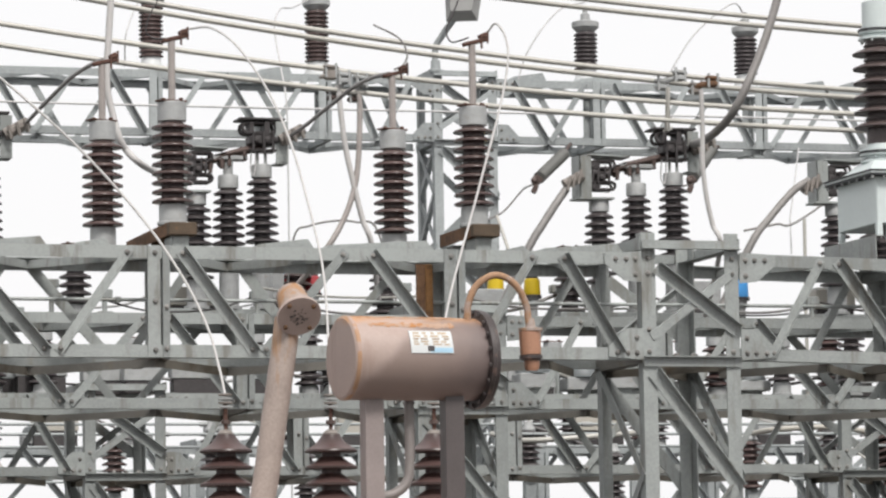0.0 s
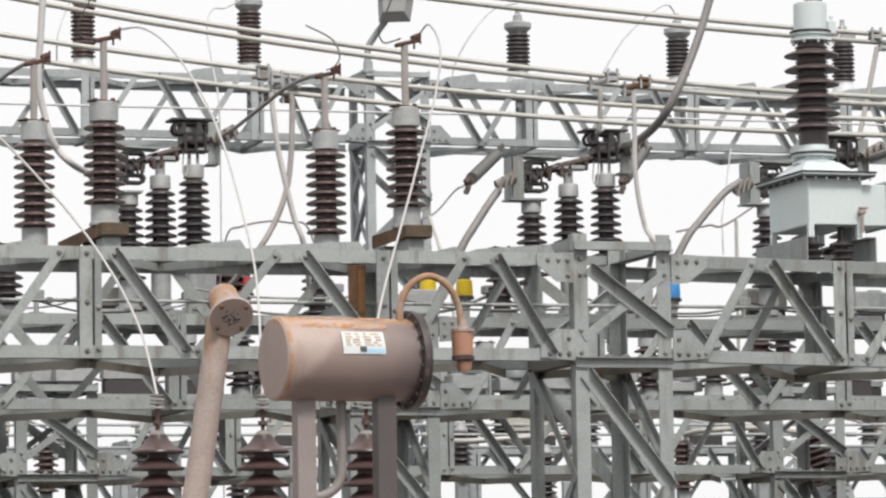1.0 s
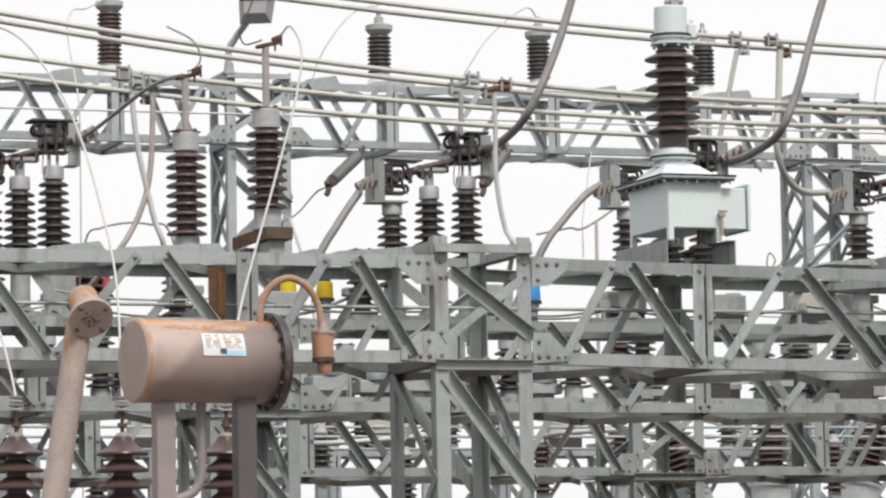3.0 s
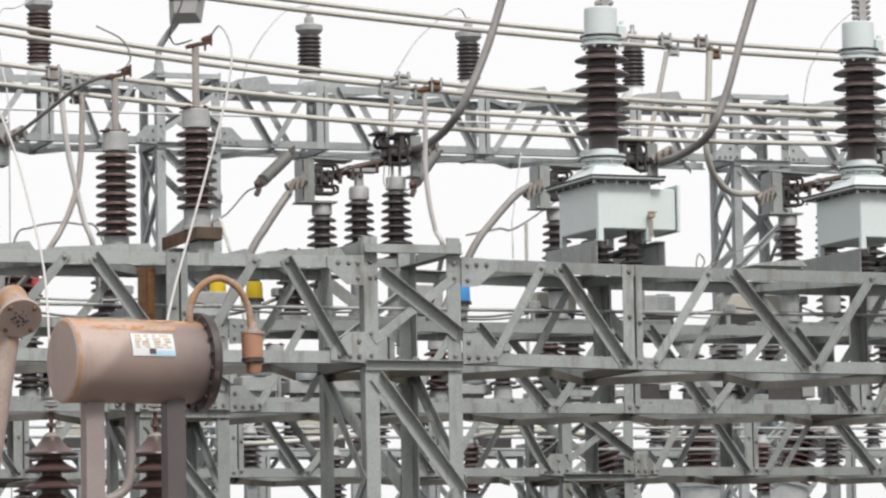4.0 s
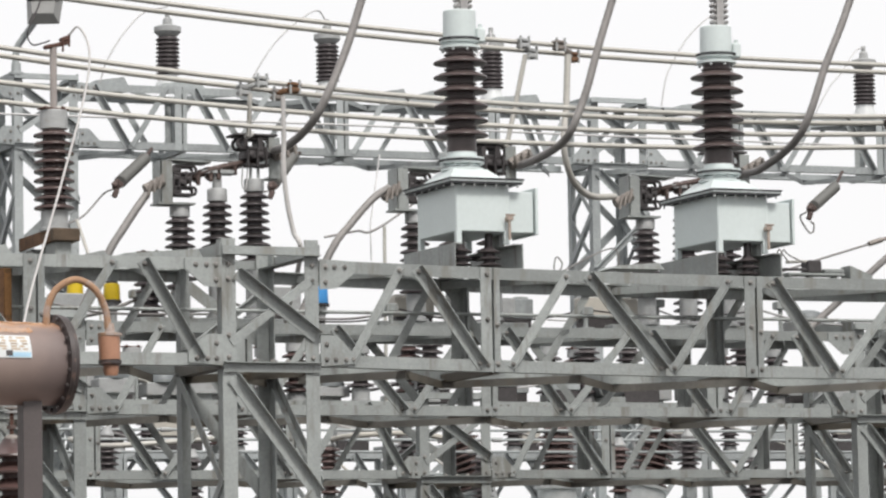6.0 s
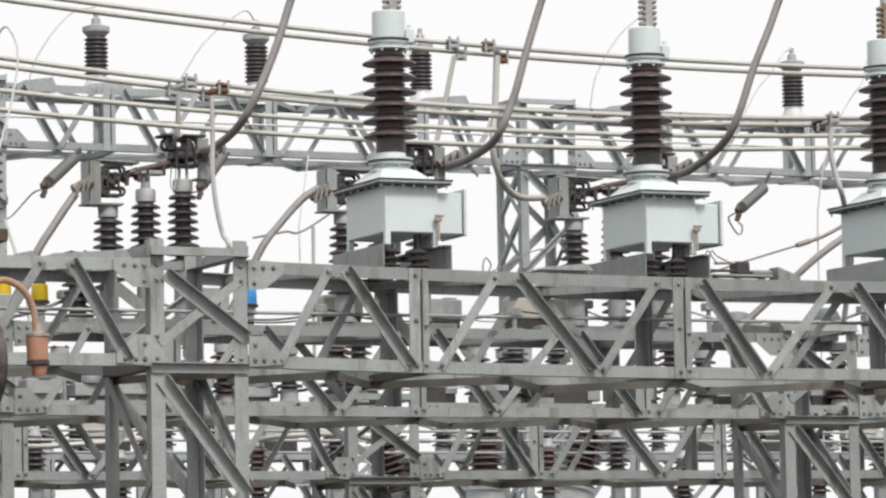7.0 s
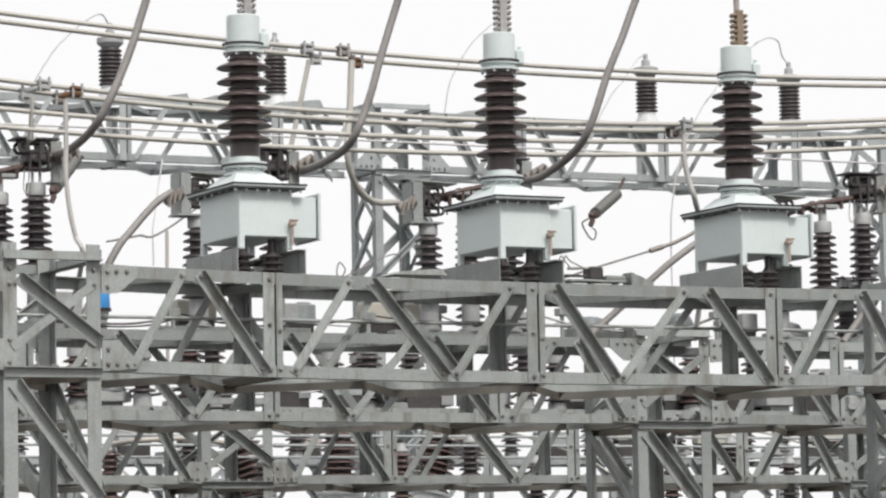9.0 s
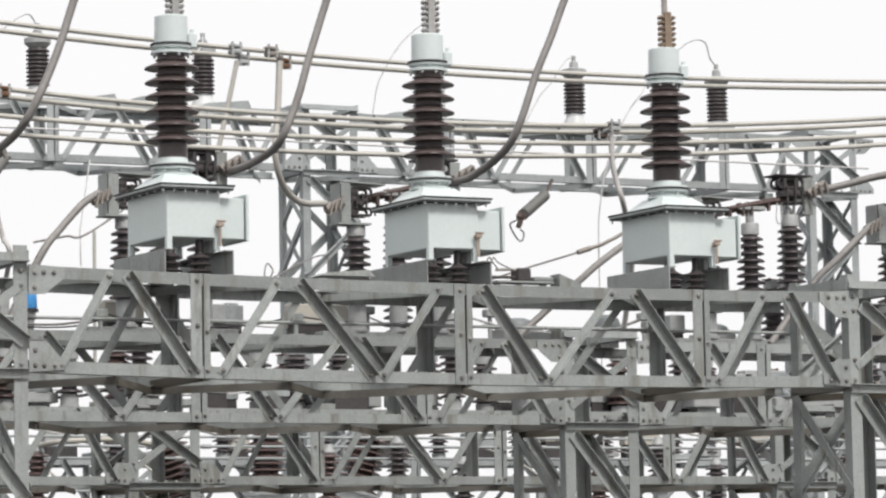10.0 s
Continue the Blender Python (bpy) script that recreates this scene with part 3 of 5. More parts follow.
# ---- instrument transformers: pale boxes with tall bushings ----
def instrument_transformer(x, dip, terminal, label):
    ob = thing("instrument_transformer", (x, 25.52, ZT + 0.002 - dip), label, "transformer", "instrument transformers")
    # two channels across the beam carry it
    for k, bx in enumerate((-0.25, 0.30)):
        g = Geo().box(bx - 0.008, bx, -0.42, 0.55, 0.0, 0.19)
        f = 0.0 if k == 0 else -0.068
        g.box(bx + f, bx + f + 0.06, -0.42, 0.55, 0.182, 0.19).box(bx + f, bx + f + 0.06, -0.42, 0.55, 0.0, 0.008)
        part("support_channel", g, GALV, ob)
    w, d, z0, z1 = 0.2165, 0.37, 0.28, 0.633
    part("tank", Geo().box(-w, w, -d, d, z0, z1, None, 0.008), PALE, ob)
    for sx in (-1, 1):
        for sy in (-1, 1):
            g = Geo().box(sx * (w - 0.022) - 0.022, sx * (w - 0.022) + 0.022, sy * (d - 0.022) - 0.022, sy * (d - 0.022) + 0.022, 0.191, z0 + 0.012, None, 0.004)
            part("foot", g, PALE, ob)
    lid = part("lid", Geo().box(-w - 0.075, w + 0.085, -d - 0.075, d + 0.075, z1 + 0.014, z1 + 0.029, None, 0.003), PALE_EDGE, ob)
    part("gasket", Geo().box(-w - 0.07, w + 0.08, -d - 0.07, d + 0.07, z1 + 0.001, z1 + 0.0138), GASKET, lid, "black rubber gasket")
    part("rim", Geo().box(-w - 0.080, w + 0.090, -d - 0.080, d + 0.080, z1 + 0.0295, z1 + 0.042), GASKET, lid)
    nut = Geo().lathe([(0.009, 0.006), (0.009, 0.022), (0.006, 0.03)], 6).mesh("lid_bolt", CAST, 0)
    for i in range(7):
        for bx, by in ((-w - 0.05 + i * 0.088, -d - 0.055), (-w - 0.055, -d - 0.05 + i * 0.14)):
            nb = new("lid_bolt", nut)
            nb.parent, nb.location = lid, (bx, by, z1 - 0.028)
    # hipped cover, flanges, porcelain, cap
    za = z1 + 0.042
    rings = []
    for hw, hd, z in ((w + 0.02, d - 0.08, za), (0.135, 0.155, za + 0.10)):
        rings += [(-hw, -hd, z), (hw, -hd, z), (hw, hd, z), (-hw, hd, z)]
    g = Geo().add(rings, [(3, 2, 1, 0), (4, 5, 6, 7)] + [(i, (i + 1) % 4, 4 + (i + 1) % 4, 4 + i) for i in range(4)])
    part("hipped_cover", g, PALE, ob, smooth=0)
    zb = za + 0.10
    part("lower_flange", Geo().lathe([(0.125, zb - 0.01), (0.162, zb), (0.162, zb + 0.016), (0.128, zb + 0.018), (0.128, zb + 0.05), (0.168, zb + 0.052), (0.168, zb + 0.068)], 28), PALE, ob)
    part("flange_gasket", Geo().lathe([(0.12, zb + 0.0685), (0.176, zb + 0.069), (0.176, zb + 0.084), (0.12, zb + 0.085)], 28), GASKET, ob)
    part("clamp_flange", Geo().lathe([(0.168, zb + 0.0855), (0.168, zb + 0.10), (0.118, zb + 0.106), (0.112, zb + 0.14)], 28), PALE, ob)
    zc = zb + 0.14
    bushing = part("porcelain_bushing", Geo().lathe([(0.112, zc), (0.112, zc + 0.10)] + shed_profile(zc + 0.09, 6, 0.1105, 0.205, 0.104, 0.122) + [(0.105, zc + 0.80)], 30), CERAMIC_GREY, ob)
    zd = zc + 0.785
    part("upper_flange", Geo().lathe([(0.12, zd), (0.155, zd + 0.004), (0.155, zd + 0.022), (0.12, zd + 0.026), (0.12, zd + 0.045), (0.152, zd + 0.05), (0.152, zd + 0.064), (0.12, zd + 0.068)], 28), PALE, ob)
    part("upper_gasket", Geo().lathe([(0.12, zd + 0.0655), (0.159, zd + 0.066), (0.159, zd + 0.082), (0.12, zd + 0.083)], 28), GASKET, ob)
    for k in range(8):
        a = k * math.pi / 4
        for r, z in ((0.138, zd - 0.016), (0.145, zb + 0.03)):
            part("flange_bolt", Geo().lathe([(0.012, 0), (0.012, 0.018), (0.006, 0.022)], 6, pose(r * math.cos(a), r * math.sin(a), z)), PALE_EDGE, ob)
    ze = zd + 0.083
    part("cap", Geo().lathe([(0.126, ze), (0.127, ze + 0.02), (0.124, ze + 0.205), (0.118, ze + 0.212), (0.0, ze + 0.216)], 32), PALE, ob)
    g = Geo().box(0.10, 0.17, -0.10, -0.04, zd + 0.05, zd + 0.16, None, 0.008).tube([(0.14, -0.07, zd + 0.16), (0.14, -0.07, zd + 0.19)], 0.018, 8)
    part("oil_gauge", g, PALE, ob)
    # terminal stud with a stack of clamps, leading up out of sight
    zt = ze + 0.214
    stud = part("terminal_stud", Geo().tube([(0.02, 0, zt - 0.01), (0.012, 0, zt + 1.1)], 0.024, 10), ROD, ob)
    for k in range(terminal[0]):
        z = zt + 0.035 + k * 0.044
        g = Geo().box(-0.05, 0.07, -0.03, -0.012, -0.012, 0.012, pose(0.018, 0, z, 0, 0, 10 * (-1) ** k), 0.003)
        for bx in (-0.042, 0.062):
            g.lathe([(0.019, 0), (0.019, 0.05), (0.010, 0.054), (0.010, 0.075)], 6, pose(0.018 + bx, 0.02, z, 90, 0, 0))
        part("clamp", g, terminal[1], stud)
    part("clamp_plate", Geo().box(-0.012, 0.05, -0.055, -0.032, zt + 0.002, zt + 0.035 + terminal[0] * 0.044, None, 0.004), terminal[1], stud)
    # side terminal box and drain valve
    cab = part("terminal_box", Geo().box(w + 0.001, w + 0.205, -d + 0.02, -d + 0.42, z0 + 0.0, z1 - 0.045, None, 0.006), PALE, ob)
    part("box_cover", Geo().box(w + 0.206, w + 0.228, -d - 0.0, -d + 0.44, z0 - 0.012, z1 - 0.012, pose(0.008, 0, 0), 0.004), PALE, cab)
    g = Geo().tube([(w - 0.02, -d - 0.001, z0 + 0.10), (w - 0.02, -d - 0.05, z0 + 0.10)], 0.022, 10)
    g.box(w - 0.045, w + 0.005, -d - 0.062, -d - 0.040, z0 + 0.085, z0 + 0.115, None, 0.004).tube([(w - 0.055, -d - 0.055, z0 + 0.125), (w + 0.02, -d - 0.055, z0 + 0.125)], 0.008, 6).tube([(w - 0.02, -d - 0.04, z0 + 0.09), (w - 0.02, -d - 0.04, z0 - 0.06)], 0.011, 8)
    part("drain_valve", g, material("tarnished_valve", (0.42, 0.34, 0.29), 0.5, 0.3, 0.3, 20, 0.2), ob, "rusty drain valve with a short pipe")
    # cross bolts and dark fittings between tank and channels
    for bx, by in ((-0.14, -0.25), (0.10, -0.24)):
        prof = [(0.07, 0.0), (0.07, 0.02)]
        for k in range(3):
            prof += [(0.045, 0.030 + 0.05 * k), (0.088, 0.034 + 0.05 * k), (0.092, 0.040 + 0.05 * k), (0.045, 0.064 + 0.05 * k)]
        part("base_bushing", Geo().lathe(prof + [(0.03, 0.19), (0.03, z0 + 0.005)], 16, pose(bx, by, 0)), CERAMIC_DARK, ob)
    # a dark strap between the channels and a bracket under the terminal box
    part("strap", Geo().box(-0.24, 0.29, 0.30, 0.33, 0.13, 0.165), DARK, ob)
    part("bracket", Geo().box(0.205, 0.245, -0.2, -0.05, 0.191, z0 - 0.002), GALV, ob)
    return ob


GREY_CLAMP = material("grey_terminal_clamp", (0.36, 0.35, 0.345), 0.5, 0.4, 0.2, 20, 0.1)
TAN_CLAMP = material("tan_oxidised_clamp", (0.25, 0.19, 0.14), 0.6, 0.3, 0.3, 20, 0.2)
it_label = "pale blue-green instrument transformer with a brown bushing on the beam"
instrument_transformer(11.25, 0.028, (3, GREY_CLAMP), it_label)
instrument_transformer(13.43, 0.05, (6, GREY_CLAMP), it_label)
instrument_transformer(15.588, 0.046, (6, TAN_CLAMP), "pale blue-green instrument transformer with bushing and tan clamps on top")


# ---- disconnector switches on the second beam ----
LUG = material("tarnished_cable_lug", (0.25, 0.225, 0.205), 0.55, 0.3, 0.25, 20, 0.2)


def spring_loop(g, x, y, z, hw, hh, r):
    """A long flat loop of round bar in the x-z plane."""
    pts = [(x + math.copysign(hw - hh, math.cos(a)) + hh * math.cos(a), y, z + hh * math.sin(a)) for a in (2 * math.pi * (k + 0.5) / 16 for k in range(16))]
    return g.tube(pts + pts[:2], r, 6)


def contact_fingers(g, x, y, z):
    """Two pairs of looped spring fingers above and below a clamped jaw."""
    for dz in (-0.095, 0.09):
        for dy in (-0.05, 0.05):
            spring_loop(g, x, y + dy, z + dz, 0.105, 0.033, 0.014)
        g.box(x - 0.10, x - 0.03, y - 0.06, y + 0.06, z + dz - 0.02, z + dz + 0.02, None, 0.005)
    g.box(x - 0.09, x + 0.03, y - 0.05, y + 0.07, z - 0.045, z + 0.04, None, 0.012)
    for k, dx in enumerate((-0.11, -0.06, 0.0, 0.04)):
        g.tube([(x + dx, y - 0.075, z - 0.06 - 0.01 * (k % 2)), (x + dx + 0.01, y - 0.075, z + 0.05 + 0.012 * (k % 3))], 0.011, 6)
    for dx, dz in ((-0.08, 0.02), (-0.02, -0.02), (0.04, 0.01)):
        g.lathe([(0.024, 0), (0.024, 0.02), (0.012, 0.024)], 6, pose(x + dx, y - 0.06, z + dz, 90))
    return g


def hinge_jaws(g, x, y, z):
    """The turning contact: a wide loop over a bolted block, with a lower keeper and two studs."""
    for dy in (-0.06, 0.06):
        spring_loop(g, x - 0.01, y + dy, z + 0.115, 0.145, 0.045, 0.016)
    g.box(x - 0.10, x - 0.06, y - 0.08, y + 0.08, z + 0.06, z + 0.17, None, 0.005).box(x + 0.03, x + 0.08, y - 0.08, y + 0.08, z + 0.05, z + 0.19, None, 0.005)
    g.box(x - 0.10, x + 0.13, y - 0.09, y + 0.08, z - 0.03, z + 0.055, None, 0.014)
    g.box(x - 0.10, x + 0.14, y - 0.09, y + 0.09, z - 0.085, z - 0.065, None, 0.004)
    for dx in (-0.07, 0.02, 0.10):
        g.tube([(x + dx, y - 0.10, z - 0.10), (x + dx, y - 0.10, z + 0.075)], 0.013, 6)
        g.lathe([(0.026, 0), (0.026, 0.022), (0.013, 0.026)], 6, pose(x + dx + 0.03, y - 0.09, z + 0.012, 90))
    return g


def disconnector(x_in, x_out, label, mid=None, z0=4.145, y=30.5):
    """One pole: fixed contact on a low post, the blade over a turning post, hinge contact on a high post."""
    ob = thing("disconnector_switch", (x_in, y, z0), label, "switch", "disconnector switches")
    ln = x_out - x_in
    part("base_channel", Geo().box(-0.25, ln + 0.25, -0.09, 0.09, 0.0, 0.07, None, 0.006), GALV, ob)
    posts = [(0.152, 5.21), (ln * 0.555 if mid is None else mid, 5.355), (ln - 0.055, 5.45)]
    for x, top in posts:
        foot = top - z0 - 0.115 - 9 * 0.071
        post = part("post_insulator", Geo().lathe(shed_profile(foot, 9, 0.071, 0.15, 0.068, taper=0.16), 20, pose(x, 0, 0)), CERAMIC_DARK, ob, "dark glazed post insulator")
        part("foot", Geo().lathe([(0.11, 0.071), (0.11, 0.095), (0.085, 0.10), (0.085, foot + 0.005)], 16, pose(x, 0, 0)), CAST, post)
        part("cap", Geo().lathe([(0.07, foot + 0.637), (0.088, foot + 0.643), (0.088, foot + 0.74), (0.08, foot + 0.754)], 18, pose(x, 0, 0)), CAST, post)
    zin, zout = 5.42 - z0, 5.62 - z0
    # fixed contact: upright plate on a small shelf, with fingers
    g = Geo().box(-0.055, 0.055, -0.10, -0.085, zin - 0.22, zin + 0.16).box(-0.06, -0.044, -0.10, 0.10, zin - 0.22, zin + 0.16)
    g.box(-0.08, 0.26, -0.11, 0.11, zin - 0.222, zin - 0.205)
    part("contact_plate", g, GALV, ob)
    part("top_shield", Geo().box(-0.03, 0.36, -0.11, 0.11, zin + 0.16, zin + 0.175, pose(0, 0, 0, 0, 2, 0), 0.004), GALV, ob)
    part("fixed_contact", contact_fingers(Geo(), 0.175, -0.02, zin - 0.005), DARK, ob)
    # the blade
    g = Geo().tube(curve_line([(0.2, 0, zin - 0.01), (ln * 0.35, 0, zin + 0.055), (ln * 0.66, 0, zin + 0.13), (ln - 0.02, 0, zout)], 5), 0.036, 8)
    g.tube(curve_line([(0.3, -0.05, zin + 0.05), (ln * 0.5, -0.05, zin + 0.10), (ln * 0.8, -0.05, zout - 0.04)], 5), 0.014, 6)
    part("blade", g, BLADE, ob, "brown oxidised copper blade")
    xm = posts[1][0]
    part("blade_support", Geo().tube([(xm, 0, 5.36 - z0), (xm, 0, 5.50 - z0)], 0.042, 12).box(xm - 0.16, xm + 0.16, -0.06, 0.06, 5.48 - z0, 5.52 - z0, pose(0, 0, 0, 0, 0, 0), 0.008), CAST, ob)
    # hinge contact under a flat shield, with a cable lug
    part("hinge_shield", Geo().box(ln - 0.27, ln + 0.13, -0.12, 0.12, zout + 0.20, zout + 0.22, pose(0, 0, 0, 0, 0, 0), 0.004), DARK, ob)
    part("hinge_contact", hinge_jaws(Geo(), ln - 0.08, -0.02, zout + 0.02), DARK, ob)
    for dx in (-0.10, -0.03):
        part("stud", Geo().tube([(ln + dx, -0.04, 5.45 - z0), (ln + dx, -0.04, zout - 0.05)], 0.014, 8), CAST, ob)
    # collars, taped joints and a thin drooping wire on the blade
    for u, r in ((0.34, 0.046), (0.47, 0.058), (0.55, 0.05), (0.72, 0.047)):
        x = ln * u
        z = zin - 0.01 + (zout - zin) * ((x - 0.2) / (ln - 0.22))
        g = Geo().lathe([(r * 0.7, -0.03), (r, -0.026), (r, 0.02), (r * 0.8, 0.03)], 8, pose(x, 0, z + 0.012, 0, 76, 0))
        part("blade_collar", g.box(x - 0.012, x + 0.02, -0.06, -0.03, z - 0.065, z + 0.03, None, 0.004), BLADE, ob)
    g = Geo().tube(curve_line([(ln * 0.80, -0.06, zout - 0.06), (ln * 0.79, -0.06, zout - 0.22), (ln * 0.82, -0.06, zout - 0.27), (ln * 0.84, -0.06, zout - 0.2), (ln * 0.85, -0.06, zout - 0.05)], 5), 0.006, 6)
    part("loop_wire", g, THIN, ob)
    g = Geo().box(ln + 0.05, ln + 0.15, -0.11, -0.09, zout - 0.16, zout + 0.19).box(ln + 0.05, ln + 0.15, -0.11, 0.10, zout - 0.17, zout - 0.158)
    part("hinge_plate", g, GALV, ob)
    g = Geo().tube([(ln + 0.08, -0.13, zout + 0.02), (ln + 0.28, -0.13, zout + 0.13)], 0.05, 10)
    for k in range(3):
        g.tube([(ln + 0.10 + k * 0.07, -0.20, zout + 0.09 + k * 0.03), (ln + 0.13 + k * 0.07, -0.20, zout - 0.02 + k * 0.03)], 0.016, 6)
    part("cable_lug", g, LUG, ob)
    g = Geo().tube([(-0.03, -0.10, zin - 0.02), (-0.20, -0.10, zin - 0.10)], 0.045, 10)
    for k in range(3):
        g.tube([(-0.06 - k * 0.05, -0.17, zin + 0.03 - k * 0.03), (-0.09 - k * 0.05, -0.17, zin - 0.10 - k * 0.03)], 0.014, 6)
    part("cable_lug", g, LUG, ob)
    return ob


sw_label = "disconnector switch with dark insulators and a closed brown blade"
disconnector(7.00, 7.78, sw_label)
disconnector(10.60, 11.50, sw_label)
disconnector(12.82, 13.78, sw_label)
disconnector(15.12, 16.16, sw_label)
disconnector(18.90, 20.08, sw_label, 0.66)
disconnector(4.45, 5.42, sw_label)
disconnector(21.05, 22.2, sw_label)


wire("earth_wire", [(5.6, 41.6, 7.52), (9.0, 41.6, 7.515), (13.2, 41.6, 7.53), (16.6, 41.6, 7.55), (20.7, 41.6, 7.535), (25.0, 41.6, 7.535), (28.6, 41.6, 7.53)], 0.013, THIN, "thin grey wire strung along the gantry", "wire")

# ---- strung conductors above the yard ----
def span_line(low_x, low_z, k, y, x0, x1, drop=0.0):
    return [(x0 + (x1 - x0) * i / 60, y, low_z - drop + k * (x0 + (x1 - x0) * i / 60 - low_x) ** 2) for i in range(61)]


bus_label = "thick pale aluminium conductor strung across the yard"
for low_x, low_z, k, y, drop in ((14.7, 5.965, 0.0087, 29.0, 0.0), (14.7, 5.965, 0.0087, 29.12, 0.045), (14.0, 5.785, 0.0073, 29.0, 0.0), (13.6, 5.65, 0.0075, 29.0, 0.0),
                                 (16.8, 6.645, 0.006, 30.0, 0.0), (16.8, 6.645, 0.006, 30.12, 0.052)):
    wire("conductor", span_line(low_x, low_z, k, y, -3, 32, drop), 0.0225, ALU, bus_label, "conductor", False, 10)


def line_clamp(x, y, z, mat, label):
    """A bolted clamp that grips a conductor and hangs a dropper."""
    ob = thing("line_clamp", (x, y, z), label, "clamp", "line clamps")
    body = part("body", Geo().box(-0.05, 0.05, -0.04, 0.04, -0.085, -0.004, None, 0.012), mat, ob)
    part("keeper", Geo().box(-0.065, 0.065, -0.045, 0.045, 0.002, 0.034, pose(0, 0, 0, 0, 4, 8), 0.012), mat, body)
    part("tongue", Geo().box(-0.10, 0.02, -0.03, 0.03, -0.062, -0.03, pose(0, 0, 0, 0, -12, 0), 0.01), mat, body)
    for k in (-0.042, 0.042):
        part("clamp_bolt", Geo().tube([(k, -0.035, -0.07), (k, -0.035, 0.046)], 0.012, 6), CAST, body)
    return ob


clamp_grey = "grey bolted clamp gripping the strung conductor"
clamp_rust = "rust-brown bolted clamp gripping the strung conductor"
def spacer_clamp(upper, lower, mat, low_mat, label):
    """A two-part clamp that holds a pair of conductors: a grip on each and a bar between them."""
    ob = thing("spacer_clamp", lower, label, "clamp", "line clamps")
    d = Vector(upper) - Vector(lower)
    for at, m, name in ((d, mat, "upper_grip"), (Vector((0, 0, 0)), low_mat, "lower_grip")):
        g = Geo().box(-0.05, 0.05, -0.05, 0.05, -0.05, -0.004, Matrix.Translation(at), 0.012).box(-0.06, 0.06, -0.05, 0.05, 0.004, 0.04, Matrix.Translation(at) @ pose(0, 0, 0, 0, 4, 8), 0.012)
        grip = part(name, g, m, ob)
        for k in (-0.04, 0.04):
            part("clamp_bolt", Geo().tube([at + Vector((k, -0.04, -0.06)), at + Vector((k, -0.04, 0.06))], 0.012, 6), CAST, grip)
    part("bar", Geo().tube([d + Vector((0.02, -0.02, -0.01)), Vector((-0.02, -0.02, 0.01))], 0.024, 8), mat, ob)
    return ob


spacer_clamp((13.835, 29.98, 6.688), (13.945, 30.06, 6.610), CAST, CAST, clamp_grey)
spacer_clamp((14.19, 29.98, 6.685), (14.36, 30.06, 6.598), LUG, RUSTY, clamp_rust)
spacer_clamp((10.948, 28.98, 6.088), (10.821, 29.06, 6.020), CAST, CAST, clamp_grey)
spacer_clamp((11.24, 28.98, 6.046), (11.123, 29.06, 5.992), RUSTY, LUG, clamp_rust)
line_clamp(7.93, 29.0, 6.055, LUG, clamp_grey)
spacer_clamp((8.035, 28.98, 5.985), (7.975, 29.06, 5.86), CAST, BLADE, clamp_grey)
spacer_clamp((8.183, 28.98, 5.965), (8.146, 29.06, 5.85), CAST, BLADE, clamp_grey)
spacer_clamp((17.15, 28.98, 6.012), (17.06, 29.06, 5.955), CAST, BLADE, clamp_grey)

# rigid droppers and cables
wire("dropper", [(10.85, 28.98, 5.98), (10.842, 29.0, 5.64), (11.05, 29.6, 5.70), (11.40, 30.4, 5.84)], 0.021, ALU, "straight grey dropper rod below a clamp", "dropper", False)
wire("dropper", [(11.145, 28.98, 5.97), (11.155, 29.0, 5.60), (11.15, 29.0, 5.35), (11.18, 29.0, 5.06), (11.23, 29.0, 4.83), (11.29, 29.0, 4.64), (11.49, 29.9, 4.15)], 0.022, WHITE_WIRE, "pale dropper cable hanging from a clamp", "dropper")
wire("dropper", [(13.855, 29.98, 6.58), (13.75, 30.0, 6.1), (13.66, 30.0, 5.75)], 0.024, ALU, "straight grey dropper rod below a clamp", "dropper", False)
wire("dropper", [(14.275, 29.98, 6.6), (14.235, 29.95, 6.15), (14.18, 29.9, 5.74), (14.31, 30.0, 5.47), (14.57, 30.2, 5.36), (14.92, 30.4, 5.38)], 0.031, ALU, "pale looped dropper cable to a switch", "dropper")
wire("dropper", [(7.995, 29.0, 5.93), (8.013, 29.0, 5.731), (8.049, 29.0, 5.433), (8.113, 29.0, 5.135), (8.185, 29.0, 4.839), (8.26, 29.0, 4.63), (8.40, 29.3, 4.2)], 0.024, WHITE_WIRE, "pale dropper cable hanging from a clamp", "dropper")
wire("dropper", [(8.167, 29.0, 5.86), (8.177, 29.0, 5.735), (8.158, 29.0, 5.315), (8.111, 29.0, 5.046), (8.016, 29.0, 4.806), (7.875, 29.0, 4.581), (7.7, 29.3, 4.3)], 0.024, ROD, "grey dropper cable hanging from a clamp", "dropper")
wire("dropper", [(17.125, 28.98, 5.96), (17.136, 29.0, 5.707), (17.178, 29.0, 5.502), (17.232, 29.0, 5.349), (17.39, 29.2, 5.20), (17.68, 29.6, 4.86), (17.85, 30.1, 4.15)], 0.026, WHITE_WIRE, "pale dropper cable hanging from a clamp", "dropper")
up_label = "thick grey stranded cable rising from a switch"
